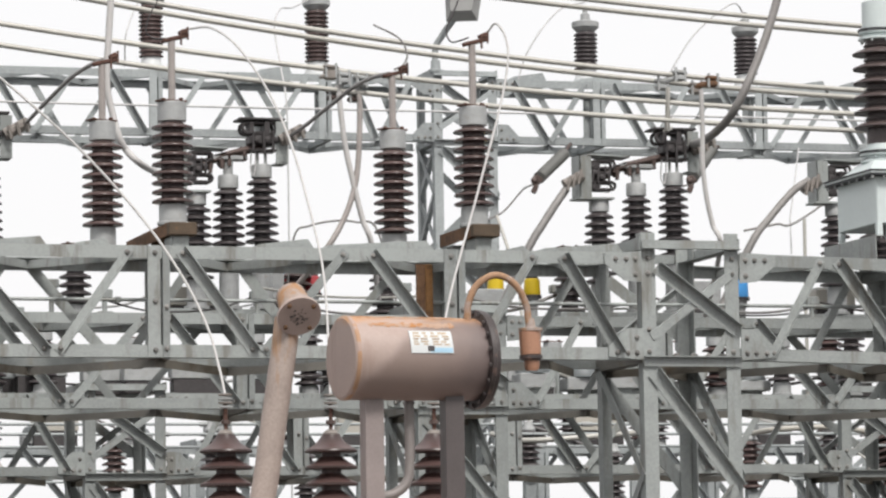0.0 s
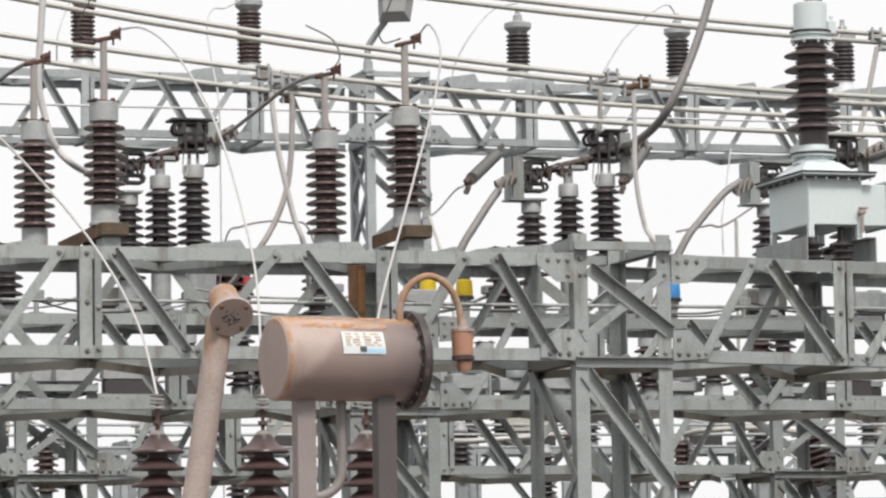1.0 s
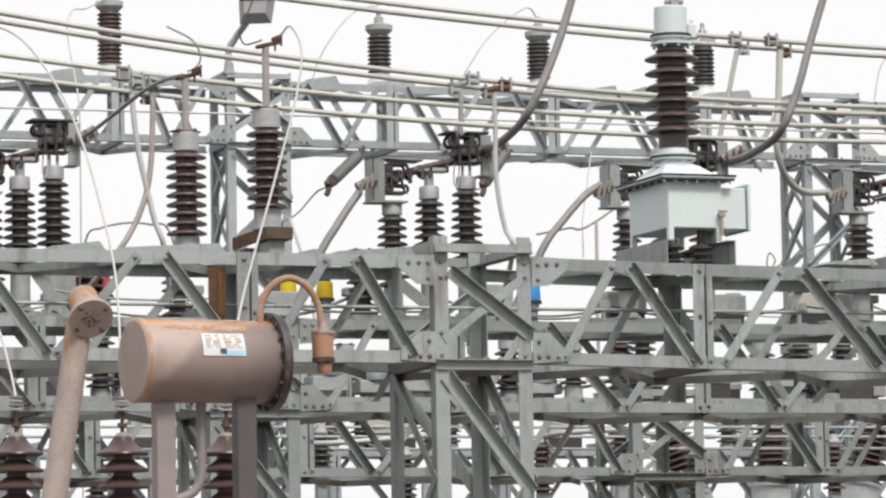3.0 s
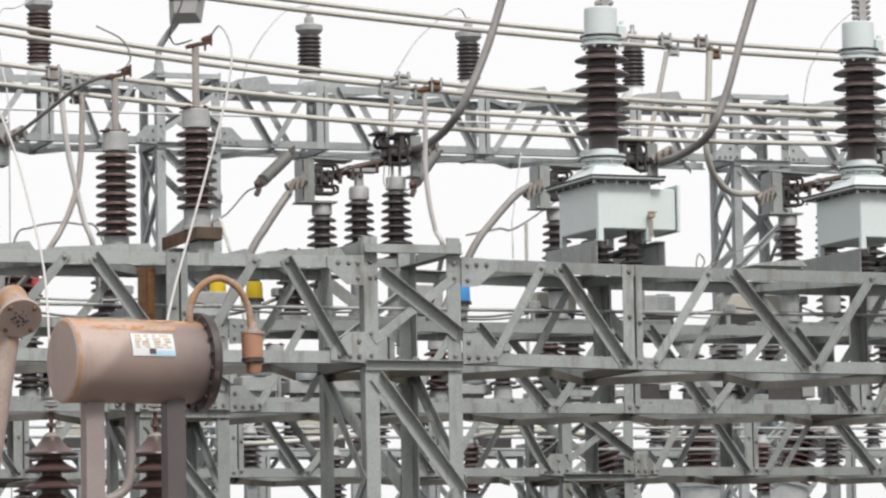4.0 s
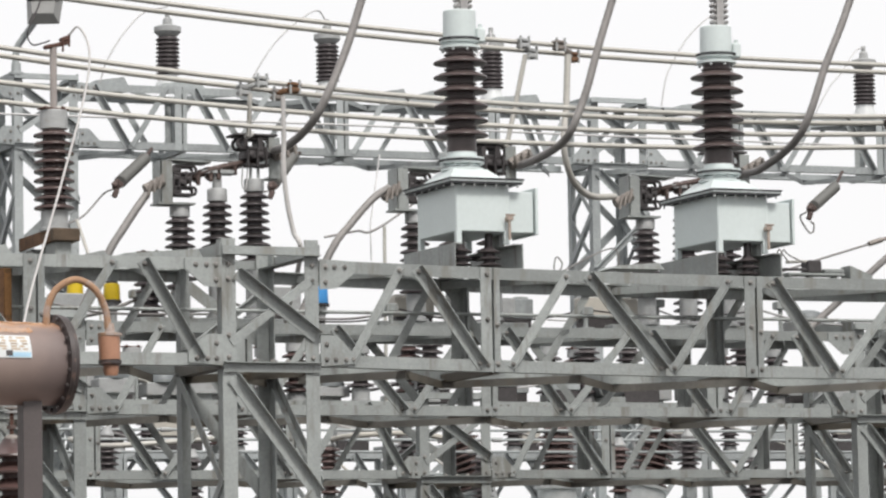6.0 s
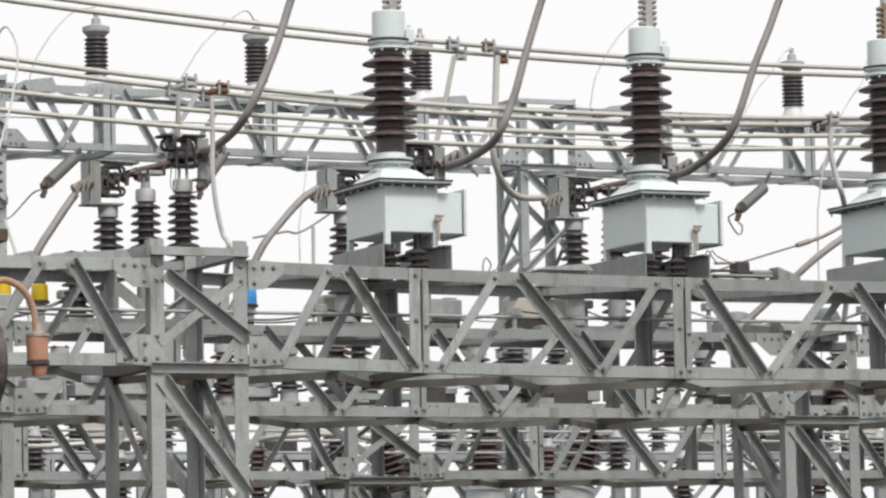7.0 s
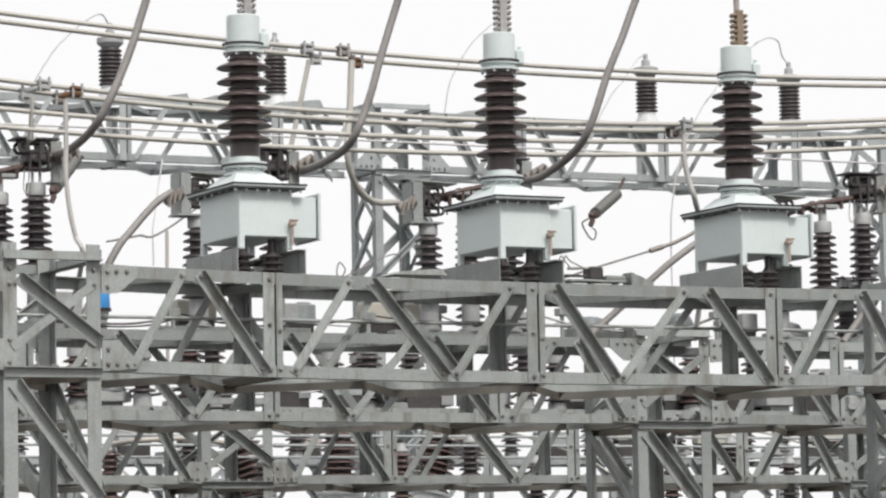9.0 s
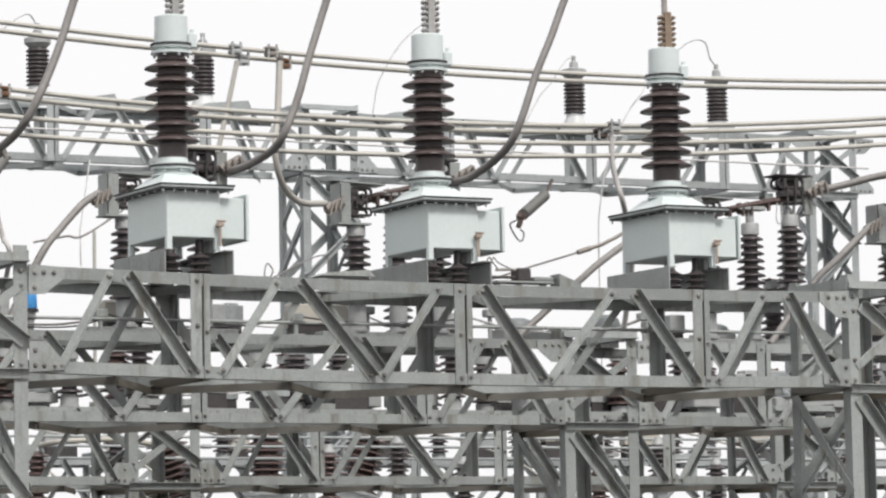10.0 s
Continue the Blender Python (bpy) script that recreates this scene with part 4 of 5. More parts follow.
for line in ([(11.89, 28.50, 7.31), (11.73, 28.60, 6.79), (11.57, 28.60, 6.33), (11.37, 28.60, 5.89), (11.30, 28.80, 5.69), (11.39, 29.50, 5.63), (11.58, 30.35, 5.69)],
             [(14.22, 28.50, 7.43), (14.06, 28.60, 6.88), (13.90, 28.60, 6.42), (13.77, 28.60, 6.02), (13.64, 28.70, 5.67), (13.76, 29.50, 5.60), (13.94, 30.35, 5.63)],
             [(16.67, 28.50, 7.63), (16.45, 28.60, 7.08), (16.30, 28.60, 6.73), (16.14, 28.60, 6.39), (15.93, 28.70, 5.79), (15.98, 29.50, 5.58), (16.20, 30.35, 5.62)],
             [(20.23, 30.37, 5.68), (20.52, 30.3, 5.74), (20.78, 30.2, 5.81), (21.18, 30.0, 5.89)]):
    wire("riser_cable", line, 0.036, CABLE, up_label)
down_label = "thick grey cable slanting down from a switch"
for line in ([(10.42, 30.4, 5.28), (10.31, 30.35, 5.15), (10.16, 30.3, 4.95), (10.0, 30.2, 4.74), (9.68, 30.1, 4.15)],
             [(12.69, 30.4, 5.40), (12.51, 30.35, 5.29), (12.27, 30.3, 5.05), (12.05, 30.2, 4.81), (11.67, 30.1, 4.15)],
             [(18.72, 30.4, 5.36), (18.43, 30.4, 5.26), (18.05, 30.3, 5.10), (17.68, 30.2, 4.89), (17.34, 30.1, 4.66), (16.7, 30.1, 4.15)],
             [(20.9, 30.4, 5.36), (20.72, 30.35, 5.23), (20.42, 30.3, 5.0), (20.08, 30.2, 4.76), (19.5, 30.1, 4.15)]):
    wire("slanting_cable", line, 0.035, CABLE, down_label)
wire("jumper", [(7.92, 30.37, 5.67), (7.85, 29.5, 5.66), (7.77, 28.5, 5.67), (7.67, 27.4, 5.67), (7.58, 26.5, 5.62), (7.53, 25.9, 5.56)], 0.0165, CABLE, "grey jumper bar from a switch to an insulator rod", "jumper")
wire("jumper", [(5.68, 30.37, 5.74), (5.63, 29.0, 5.77), (5.51, 27.5, 5.72), (5.44, 26.4, 5.65), (5.40, 25.9, 5.60)], 0.0165, CABLE, "grey jumper bar from a switch to an insulator rod", "jumper")
wire("dropper", [(5.72, 27.0, 6.6), (5.68, 27.0, 5.97), (5.66, 27.0, 5.63), (5.70, 27.0, 5.38), (5.79, 27.0, 5.12), (6.04, 27.3, 5.0), (6.9, 30.3, 5.33)], 0.026, WHITE_WIRE, "pale looping dropper cable", "dropper")
wire("earth_wire", [(7.585, 25.95, 5.60), (7.661, 26.0, 5.639), (7.698, 26.0, 5.721), (7.636, 26.0, 5.841), (7.442, 26.0, 5.935)], 0.007, CABLE, "thin curled grey wire at a clamp", "wire")
wire("earth_wire", [(5.75, 25.2, 5.652), (5.70, 25.2, 5.657), (5.62, 25.2, 5.655), (5.568, 25.2, 5.694), (5.574, 25.2, 5.771), (5.614, 25.2, 5.862), (5.646, 25.2, 5.928), (5.66, 25.2, 6.2)], 0.005, DARK, "thin dark curled wire at a clamp", "wire")
wire("dropper", [(7.95, 30.6, 4.30), (8.005, 30.5, 4.841), (8.141, 30.5, 4.936), (8.366, 30.5, 4.983), (8.56, 30.5, 4.974), (8.737, 30.5, 4.914), (8.9, 30.5, 4.3)], 0.009, CABLE, "thin looped grey cable on the second beam", "cable")

wire("stay_rope", [(16.190, 40.80, 6.086), (16.596, 40.80, 6.169), (16.924, 40.80, 6.237), (18.592, 41.90, 7.20)], 0.014, CABLE, "thin grey rope slanting behind the switches", "rope")
wire("earth_wire", [(17.395, 42.00, 7.225), (17.202, 41.50, 7.179), (16.861, 41.00, 6.270), (16.867, 41.00, 5.836)], 0.009, THIN, "thin grey wire hanging from the gantry beam", "wire", False)
wire("earth_wire", [(14.745, 35.5, 3.80), (14.757, 35.50, 5.636)], 0.02, ALU, "pale rod standing on the third beam", "rod", False)

# thin white leads down to the power transformer
lead = "thin white lead hanging down to a transformer bushing"
for line in ([(3.3, 23.1, 5.7), (4.0, 23.0, 5.13), (4.30, 22.9, 4.86), (4.64, 22.8, 4.52), (4.95, 22.6, 4.11), (5.13, 22.3, 3.73), (5.22, 22.0, 3.39), (5.22, 21.7, 3.12), (5.21, 21.5, 2.93)],
             [(5.85, 25.2, 5.725), (5.97, 24.95, 5.70), (6.10, 24.7, 5.53), (6.22, 24.35, 5.18), (6.245, 23.9, 4.80), (6.22, 23.4, 4.38), (6.14, 22.7, 3.83), (6.01, 22.1, 3.32), (5.855, 21.5, 2.93)],
             [(8.04, 25.2, 5.735), (8.10, 25.1, 5.82), (8.15, 25.0, 5.63), (8.04, 24.8, 5.26), (7.71, 24.3, 4.59), (7.18, 23.3, 3.75), (6.82, 22.4, 3.28), (6.50, 21.5, 2.94)]):
    wire("lead", line, 0.0080, WHITE_WIRE, lead)
wire("lead", [(7.92, 25.2, 5.73), (7.871, 25.2, 5.711), (7.789, 25.2, 5.696), (7.755, 25.2, 5.774), (7.797, 25.2, 5.88), (7.848, 25.2, 6.001), (7.90, 25.2, 6.2)], 0.006, DARK, "thin dark curled wire at a clamp", "wire")

# ---- rear insulators on the tall gantry ----
for x, mat in ((9.41, CERAMIC), (11.42, CERAMIC), (14.80, CERAMIC_DARK), (16.88, CERAMIC_DARK), (19.10, CERAMIC_DARK), (24.47, CERAMIC_DARK), (26.69, CERAMIC_DARK)):
    ob = thing("gantry_insulator", (x, 42.35, TT), "small dark post insulator standing on the tall gantry", "insulator", "gantry insulators")
    n = 12 if mat is CERAMIC else 9
    part("base_cone", Geo().lathe([(0.17, 0), (0.17, 0.03), (0.12, 0.14), (0.115, 0.19)], 20), PLATE_WHITE, ob)
    part("porcelain_body", Geo().lathe(shed_profile(0.19, n, 0.052, 0.146, 0.112), 20), mat, ob)
    part("cap", Geo().lathe([(0.10, 0.658), (0.115, 0.67), (0.165, 0.72), (0.165, 0.78), (0.10, 0.80), (0.06, 0.81), (0.055, 0.88), (0.03, 0.90), (0.03, 0.97)], 20, Matrix.Translation((0, 0, (n - 9) * 0.052))), CAST, ob)
for pts in (((9.02, 42.0, 8.02), (9.02, 41.9, 8.4), (9.25, 42.2, 8.85), (9.41, 42.35, 8.95)),
            ((11.36, 42.3, 8.98), (11.20, 42.0, 8.86), (10.98, 41.8, 8.74), (10.78, 41.6, 8.68), (10.66, 41.4, 8.43), (10.68, 41.2, 7.93), (10.69, 41.0, 7.5), (10.70, 41.0, 6.8), (10.70, 41.0, 5.99), (10.7, 41.0, 4.6), (10.7, 41.0, 0.0)),
            ((13.82, 42.0, 8.0), (13.913, 42, 8.278), (14.134, 42, 8.627), (14.426, 42.1, 8.90), (14.80, 42.35, 9.02)),
            ((15.68, 42.0, 8.0), (15.747, 42, 8.123), (16.088, 42, 8.618), (16.613, 42.1, 9.017), (16.88, 42.35, 8.93)),
            ((18.4, 42.0, 8.0), (18.6, 42, 8.38), (18.95, 42.1, 8.73), (19.1, 42.35, 8.93)),
            ((21.30, 42.0, 8.0), (21.374, 42, 8.363), (21.482, 42, 8.578), (21.671, 42, 8.868), (21.869, 42, 9.066), (22.1, 42, 9.2), (22.35, 42.1, 9.0), (22.4, 42.1, 7.99)),
            ((23.54, 42.0, 8.0), (23.584, 42, 8.084), (23.754, 42, 8.353), (23.921, 42, 8.527), (24.2, 42.1, 8.84), (24.47, 42.35, 8.95)),
            ((26.69, 42.35, 8.93), (26.5, 42.2, 9.02), (26.38, 42.1, 9.19), (26.186, 42, 9.218), (26.015, 42, 9.16), (25.888, 42, 9.071), (25.2, 41.6, 8.75), (24.729, 41, 8.341), (24.521, 41, 8.087), (24.293, 41, 7.702),
             (24.117, 41, 7.227), (24.034, 41, 6.804), (23.999, 41, 6.338), (24.0, 41, 4.5), (24.0, 41.0, 0.0))):
    wire("earth_wire", pts, 0.0095, THIN, "thin grey earth wire arching from a gantry insulator", "wire")
wire("stay_rope", [(25.92, 42.0, 7.2), (24.43, 41, 6.50), (24.035, 41, 6.30), (23.712, 41, 6.20), (22.918, 41, 5.971), (21.4, 41, 5.5)], 0.014, CABLE, "thin grey stay rope slanting down from the gantry", "rope", False)
wire("rope_splice", [(24.42, 40.98, 6.495), (24.22, 40.98, 6.39), (24.035, 40.98, 6.305), (23.85, 40.98, 6.245)], 0.024, LUG, "grey-brown splice on a thin stay rope", "splice", False)
wire("rope_splice", [(23.86, 40.97, 6.25), (23.80, 40.97, 6.232), (23.67, 40.97, 6.192)], 0.034, LUG, "grey-brown crimped end of a rope splice", "splice", False)

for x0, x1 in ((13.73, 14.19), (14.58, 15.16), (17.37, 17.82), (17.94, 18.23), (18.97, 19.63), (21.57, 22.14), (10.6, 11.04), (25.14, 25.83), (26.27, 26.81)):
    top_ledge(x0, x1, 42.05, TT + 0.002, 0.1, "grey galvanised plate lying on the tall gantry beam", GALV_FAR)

# flood light on the gantry
ob = thing("flood_light", (12.80, 42.05, 8.06), "grey flood light on a bent pole on the gantry", "flood light")
part("pole", Geo().tube(curve_line([(0, 0, 0), (0.0, 0, 0.28), (0.06, -0.05, 0.42), (0.20, -0.12, 0.63)], 5), 0.04, 10), GALV_FAR, ob)
part("pole_shoe", Geo().lathe([(0.09, 0), (0.09, 0.03), (0.06, 0.04), (0.055, 0.14), (0.042, 0.145)], 14), GALV_FAR, ob)
HM = pose(0.26, -0.30, 0.86, 62, 0, -24) @ Matrix.Scale(1.25, 4)
head = part("head", Geo().add([(-0.15, -0.26, -0.03), (0.15, -0.26, -0.03), (0.20, 0.34, -0.03), (-0.20, 0.34, -0.03), (-0.10, -0.20, 0.06), (0.10, -0.20, 0.06), (0.15, 0.30, 0.08), (-0.15, 0.30, 0.08)],
                               [(3, 2, 1, 0), (4, 5, 6, 7), (0, 1, 5, 4), (1, 2, 6, 5), (2, 3, 7, 6), (3, 0, 4, 7)], HM), material("grey_lamp_housing", (0.21, 0.21, 0.205), 0.5, 0.2, 0.1, 10, 0.05), ob, smooth=0)
part("glass", Geo().box(-0.13, 0.13, -0.03, 0.28, 0.078, 0.088, HM, 0.003), material("dusty_lamp_glass", (0.24, 0.265, 0.225), 0.25, 0, 0.1, 10, 0.0), head, "dull greenish lamp glass")
part("glass_frame", Geo().box(-0.15, 0.15, -0.05, -0.03, 0.05, 0.088, HM, 0.003), GASKET, head)


def strain_insulator(hook, a, b, tail):
    ob = thing("strain_insulator", a, "grey strain insulator slanting down from the gantry", "insulator", "strain insulators")
    part("link", Geo().tube([Vector(hook) - Vector(a), (0, 0, 0)], 0.022, 8), BLADE, ob)
    a, b = Vector(a), Vector(b)
    d = b - a
    n = 12
    pts, rad = [], []
    for i in range(n * 2 + 1):
        pts.append(d * (i / (n * 2)))
        rad.append(0.036 if i % 2 else 0.074)
    part("core", Geo().tube(pts, rad, 12), material("grey_polymer", (0.15, 0.15, 0.142), 0.6, 0, 0.1, 12, 0.05), ob)
    g = Geo()
    u = d.normalized()
    for k in range(3):
        g.box(-0.052, 0.052, -0.035, 0.035, -0.026, 0.026, Matrix.Translation(d + u * (0.05 + 0.07 * k)) @ pose(0, 0, 0, 20 * k, 40, 30 * k), 0.008)
    # a bolted cable grip hangs below the last link
    g.box(-0.03, 0.03, -0.025, 0.025, -0.075, 0.03, Matrix.Translation(d + u * 0.22 + Vector((0.02, 0, -0.05))) @ pose(0, 0, 0, 0, 25, 0), 0.01)
    part("shackle", g, BLADE, ob)
    part("tail", Geo().tube(curve_line([d + u * 0.3] + [Vector(p) - a for p in tail]), 0.011, 8), CABLE, ob)


strain_insulator((14.46, 42.0, 7.23), (14.2, 41.5, 7.04), (13.66, 40.8, 6.67), [(13.45, 40.8, 6.52), (13.216, 40.8, 6.27), (12.95, 40.6, 6.14)])
strain_insulator((16.36, 42.0, 7.24), (16.2, 41.8, 7.18), (15.60, 40.9, 6.72), [(15.30, 40.7, 6.55), (15.2, 40.6, 6.35)])
strain_insulator((23.9, 42.0, 7.24), (23.5, 41.5, 6.97), (22.79, 40.8, 6.63), [(22.60, 40.8, 6.50), (22.645, 40.8, 6.39), (22.72, 40.8, 6.30), (22.775, 40.8, 6.31), (22.79, 40.8, 6.40), (22.74, 40.8, 6.44)])
wire("dropper", [(13.10, 40.7, 6.20), (13.09, 40.3, 5.8), (13.09, 39.9, 5.3), (13.09, 39.6, 3.74)], 0.02, ALU, "pale thin dropper below a strain insulator", "dropper")

# ---- power transformer in front: expansion tank, vent pipe, breather, bushings ----
LEG = material("greyed_mauve_paint", (0.28, 0.235, 0.225), 0.5, 0.0, 0.1, 6, 0.08, (0.25, 0.2, 0.185), 0.58, 5, True)
tr = thing("power_transformer", (5.9, 20.7, 0), "faded beige power transformer with expansion tank, vent pipe and brown bushings", "transformer")
body = part("main_tank", Geo().box(-1.6, 1.6, -1.0, 1.5, 0.0, 2.0, None, 0.03), BEIGE, tr)
TX = Matrix.Translation((-0.387, -0.70, 3.05)) @ pose(0, 0, 0, 0, 0, 6.5) @ pose(0, 0, 0, 0, 90, 0)
# first tone paints the shaded lower right; then oil by the flange, rust on top
TANK = material("beige_paint_with_shade_oil_and_rust", (0.42, 0.325, 0.288), 0.45, 0.0, 0.07, 5, 0.06, (0.37, 0.275, 0.235), 0.58, 5, True, rand=0.0,
                wear_and_shade=(((1, 0, -1), 2.64, 2.76, (0.245, 0.185, 0.162), 0.10), ((1, 0, 0), 5.95, 6.36, (0.155, 0.12, 0.115), 0.3), ((0, 0, 1), 3.20, 3.30, (0.50, 0.25, 0.10), 0.16)))
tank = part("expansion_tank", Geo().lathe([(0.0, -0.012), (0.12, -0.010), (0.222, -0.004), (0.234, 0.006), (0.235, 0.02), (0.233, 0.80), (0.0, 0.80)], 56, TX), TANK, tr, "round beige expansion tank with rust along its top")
RIM = material("rust_edged_weld", (0.42, 0.25, 0.15), 0.7, 0.0, 0.2, 12, 0.2, (0.42, 0.31, 0.265), 0.5, 12)
part("weld_ring", Geo().lathe([(0.2335, 0.004), (0.2372, 0.009), (0.2372, 0.026), (0.2335, 0.031)], 56, TX), RIM, tank)
part("end_flange", Geo().lathe([(0.20, 0.80), (0.282, 0.802), (0.284, 0.826), (0.278, 0.83), (0.278, 0.852), (0.20, 0.856), (0.0, 0.858)], 48, TX), UMBER, tank, "dark oil-stained bolted end flange")
for k in range(18):
    a = 2 * math.pi * k / 18
    part("flange_bolt", Geo().lathe([(0.014, 0), (0.014, -0.008), (0.009, -0.014)], 6, TX @ pose(0.26 * math.cos(a), 0.26 * math.sin(a), 0.80)), UMBER, tank)
# rust trails along the crown and a little below it
def on_tank(u0, u1, a0, a1, r):
    """A patch of the tank's skin, from u0 to u1 along it and a0 to a1 degrees round it."""
    g = Geo()
    n = 6
    g.add([(r * math.cos(radians(a0 + (a1 - a0) * i / n)), r * math.sin(radians(a0 + (a1 - a0) * i / n)), u) for u in (u0, u1) for i in range(n + 1)],
          [(i, i + 1, n + 2 + i, n + 1 + i) for i in range(n)], TX)
    return g


RUN = material("rust_wash", (0.43, 0.29, 0.21), 0.6, 0, 0.12, 9, 0.1, (0.40, 0.18, 0.06), 0.47, 20)
random.seed(4)
for u0, u1, mid, wide in ((0.03, 0.66, 192, 9), (0.10, 0.62, 221, 5)):
    pts, u, arc = [], u0, 4
    while u < u1:
        c, s = mid + random.uniform(-1.5, 1.5), wide * random.uniform(0.35, 1.2)
        pts += [(0.2362 * math.cos(radians(c + s * (2 * i / arc - 1))), 0.2362 * math.sin(radians(c + s * (2 * i / arc - 1))), u) for i in range(arc + 1)]
        u += random.uniform(0.012, 0.03)
    rows = len(pts) // (arc + 1)
    g = Geo().add(pts, [(k * (arc + 1) + i, k * (arc + 1) + i + 1, (k + 1) * (arc + 1) + i + 1, (k + 1) * (arc + 1) + i) for k in range(rows - 1) for i in range(arc)], TX)
    part("rust_streak", g, RUN, tank, "orange rust trail")
# the right leg is much darker than the left one
DARK_LEG = material("dark_mauve_paint", (0.09, 0.076, 0.075), 0.45, 0.0, 0.15, 6, 0.08, (0.27, 0.225, 0.21), 0.62, 5, True)
for x0, x1, paint in ((-0.258, -0.152, LEG), (0.21, 0.318, DARK_LEG)):
    g = Geo().box(x0, x1, -0.72, -0.708, 2.0, 2.86, pose(0, 0, 0, 0, 0, 0)).box(x1 - 0.012, x1, -0.708, -0.60, 2.0, 2.86).box(x0, x0 + 0.012, -0.708, -0.60, 2.0, 2.86)
    part("tank_leg", g, paint, tr)
part("oil_pipe", Geo().tube(curve_line([(0.03, -0.6, 2.9), (0.03, -0.6, 2.5), (0.01, -0.6, 2.36), (-0.08, -0.6, 2.29), (-0.2, -0.6, 2.28), (-0.3, -0.6, 2.2), (-0.3, -0.6, 2.0)], 6), 0.028, 12), material("grey_brown_pipe", (0.25, 0.225, 0.215), 0.5, 0.1, 0.1, 10, 0.05), tr)
# nameplate: white enamel, unreadable print
part("plate_frame", on_tank(0.321, 0.584, 232.4, 266.6, 0.2374), LEG, tank)
plate = part("nameplate", on_tank(0.325, 0.58, 233, 266, 0.2385), PLATE_WHITE, tank, "small white and blue enamel nameplate with worn print")
part("band", on_tank(0.44, 0.575, 258.5, 265, 0.2395), PLATE_BLUE, plate)
part("crest", on_tank(0.425, 0.465, 256, 263.5, 0.2403), DARK, plate)
random.seed(9)
for r_, (a0, a1) in enumerate(((235.5, 238.5), (240.5, 243.5), (245, 247.5), (249, 251.5), (253, 255))):
    u = 0.345
    while u < 0.555:
        w_ = random.uniform(0.02, 0.06)
        part("print_bar", on_tank(u, min(u + w_, 0.56), a0, a1, 0.2396), PLATE_TAN if r_ != 2 else PLATE_BROWN, plate)
        u += w_ + random.uniform(0.012, 0.03)
# vent pipe with a perforated end plate that faces the camera's side
vent = part("vent_pipe", Geo().tube(curve_line([(-0.925, -0.7, 1.95), (-0.846, -0.7, 2.28), (-0.76, -0.7, 2.82), (-0.712, -0.7, 3.13), (-0.695, -0.70, 3.27)], 8), 0.072, 24), RUST_RUNS, tr, "leaning beige vent pipe with rust runs")
VM = Matrix.Translation((-0.668, -0.85, 3.272)) @ Vector((0.02, -0.78, -0.60)).to_track_quat('Z', 'Y').to_matrix().to_4x4()
part("elbow", Geo().lathe([(0.0, -0.24), (0.05, -0.235), (0.082, -0.21), (0.088, -0.15), (0.09, 0.0)], 28, VM), RUST_RUNS, vent)
part("end_plate", Geo().lathe([(0.09, -0.014), (0.123, -0.012), (0.126, 0.0), (0.123, 0.010), (0.0, 0.012)], 36, VM), BEIGE, vent, "round end plate with a cluster of holes")
random.seed(2)
for k in range(48):
    a, r = random.uniform(0, 6.28), 0.052 * math.sqrt(random.random())
    part("hole", Geo().lathe([(0.0045, 0.0121), (0.0045, 0.0135), (0.0, 0.0136)], 6, VM @ pose(r * math.cos(a), r * math.sin(a), 0)), DARK, vent)
for k in range(4):
    a = math.pi / 4 + k * math.pi / 2
    part("plate_bolt", Geo().lathe([(0.014, 0.011), (0.014, 0.02), (0.008, 0.024)], 6, VM @ pose(0.098 * math.cos(a), 0.098 * math.sin(a), 0)), RUSTY, vent)
# breather
br = part("breather_pipe", Geo().tube(curve_line([(0.36, -0.68, 3.26), (0.365, -0.68, 3.36), (0.42, -0.68, 3.47), (0.53, -0.69, 3.525), (0.64, -0.70, 3.47), (0.70, -0.70, 3.36), (0.715, -0.70, 3.25)], 7), 0.02, 12), RUST_PIPE, tr, "thin arched rusty breather pipe")
cup = part("breather_cup", Geo().lathe([(0.052, 0.03), (0.060, 0.035), (0.062, 0.165), (0.055, 0.17)], 28, Matrix.Translation((0.725, -0.70, 3.04)) @ pose(0, 0, 0, 0, -2, 0)), TERRA, br, "faded orange breather cup")
part("upper_ring", Geo().lathe([(0.05, 0.166), (0.068, 0.168), (0.068, 0.184), (0.03, 0.19), (0.022, 0.24)], 28, Matrix.Translation((0.725, -0.70, 3.04))), RUST_RUNS, cup)
part("lower_ring", Geo().lathe([(0.045, 0.0), (0.066, 0.012), (0.066, 0.03), (0.05, 0.034)], 28, Matrix.Translation((0.725, -0.70, 3.04))), UMBER, cup)
part("drip_bowl", Geo().lathe([(0.0, -0.058), (0.035, -0.055), (0.043, -0.03), (0.043, 0.0)], 24, Matrix.Translation((0.73, -0.70, 3.04))), TERRA, cup)
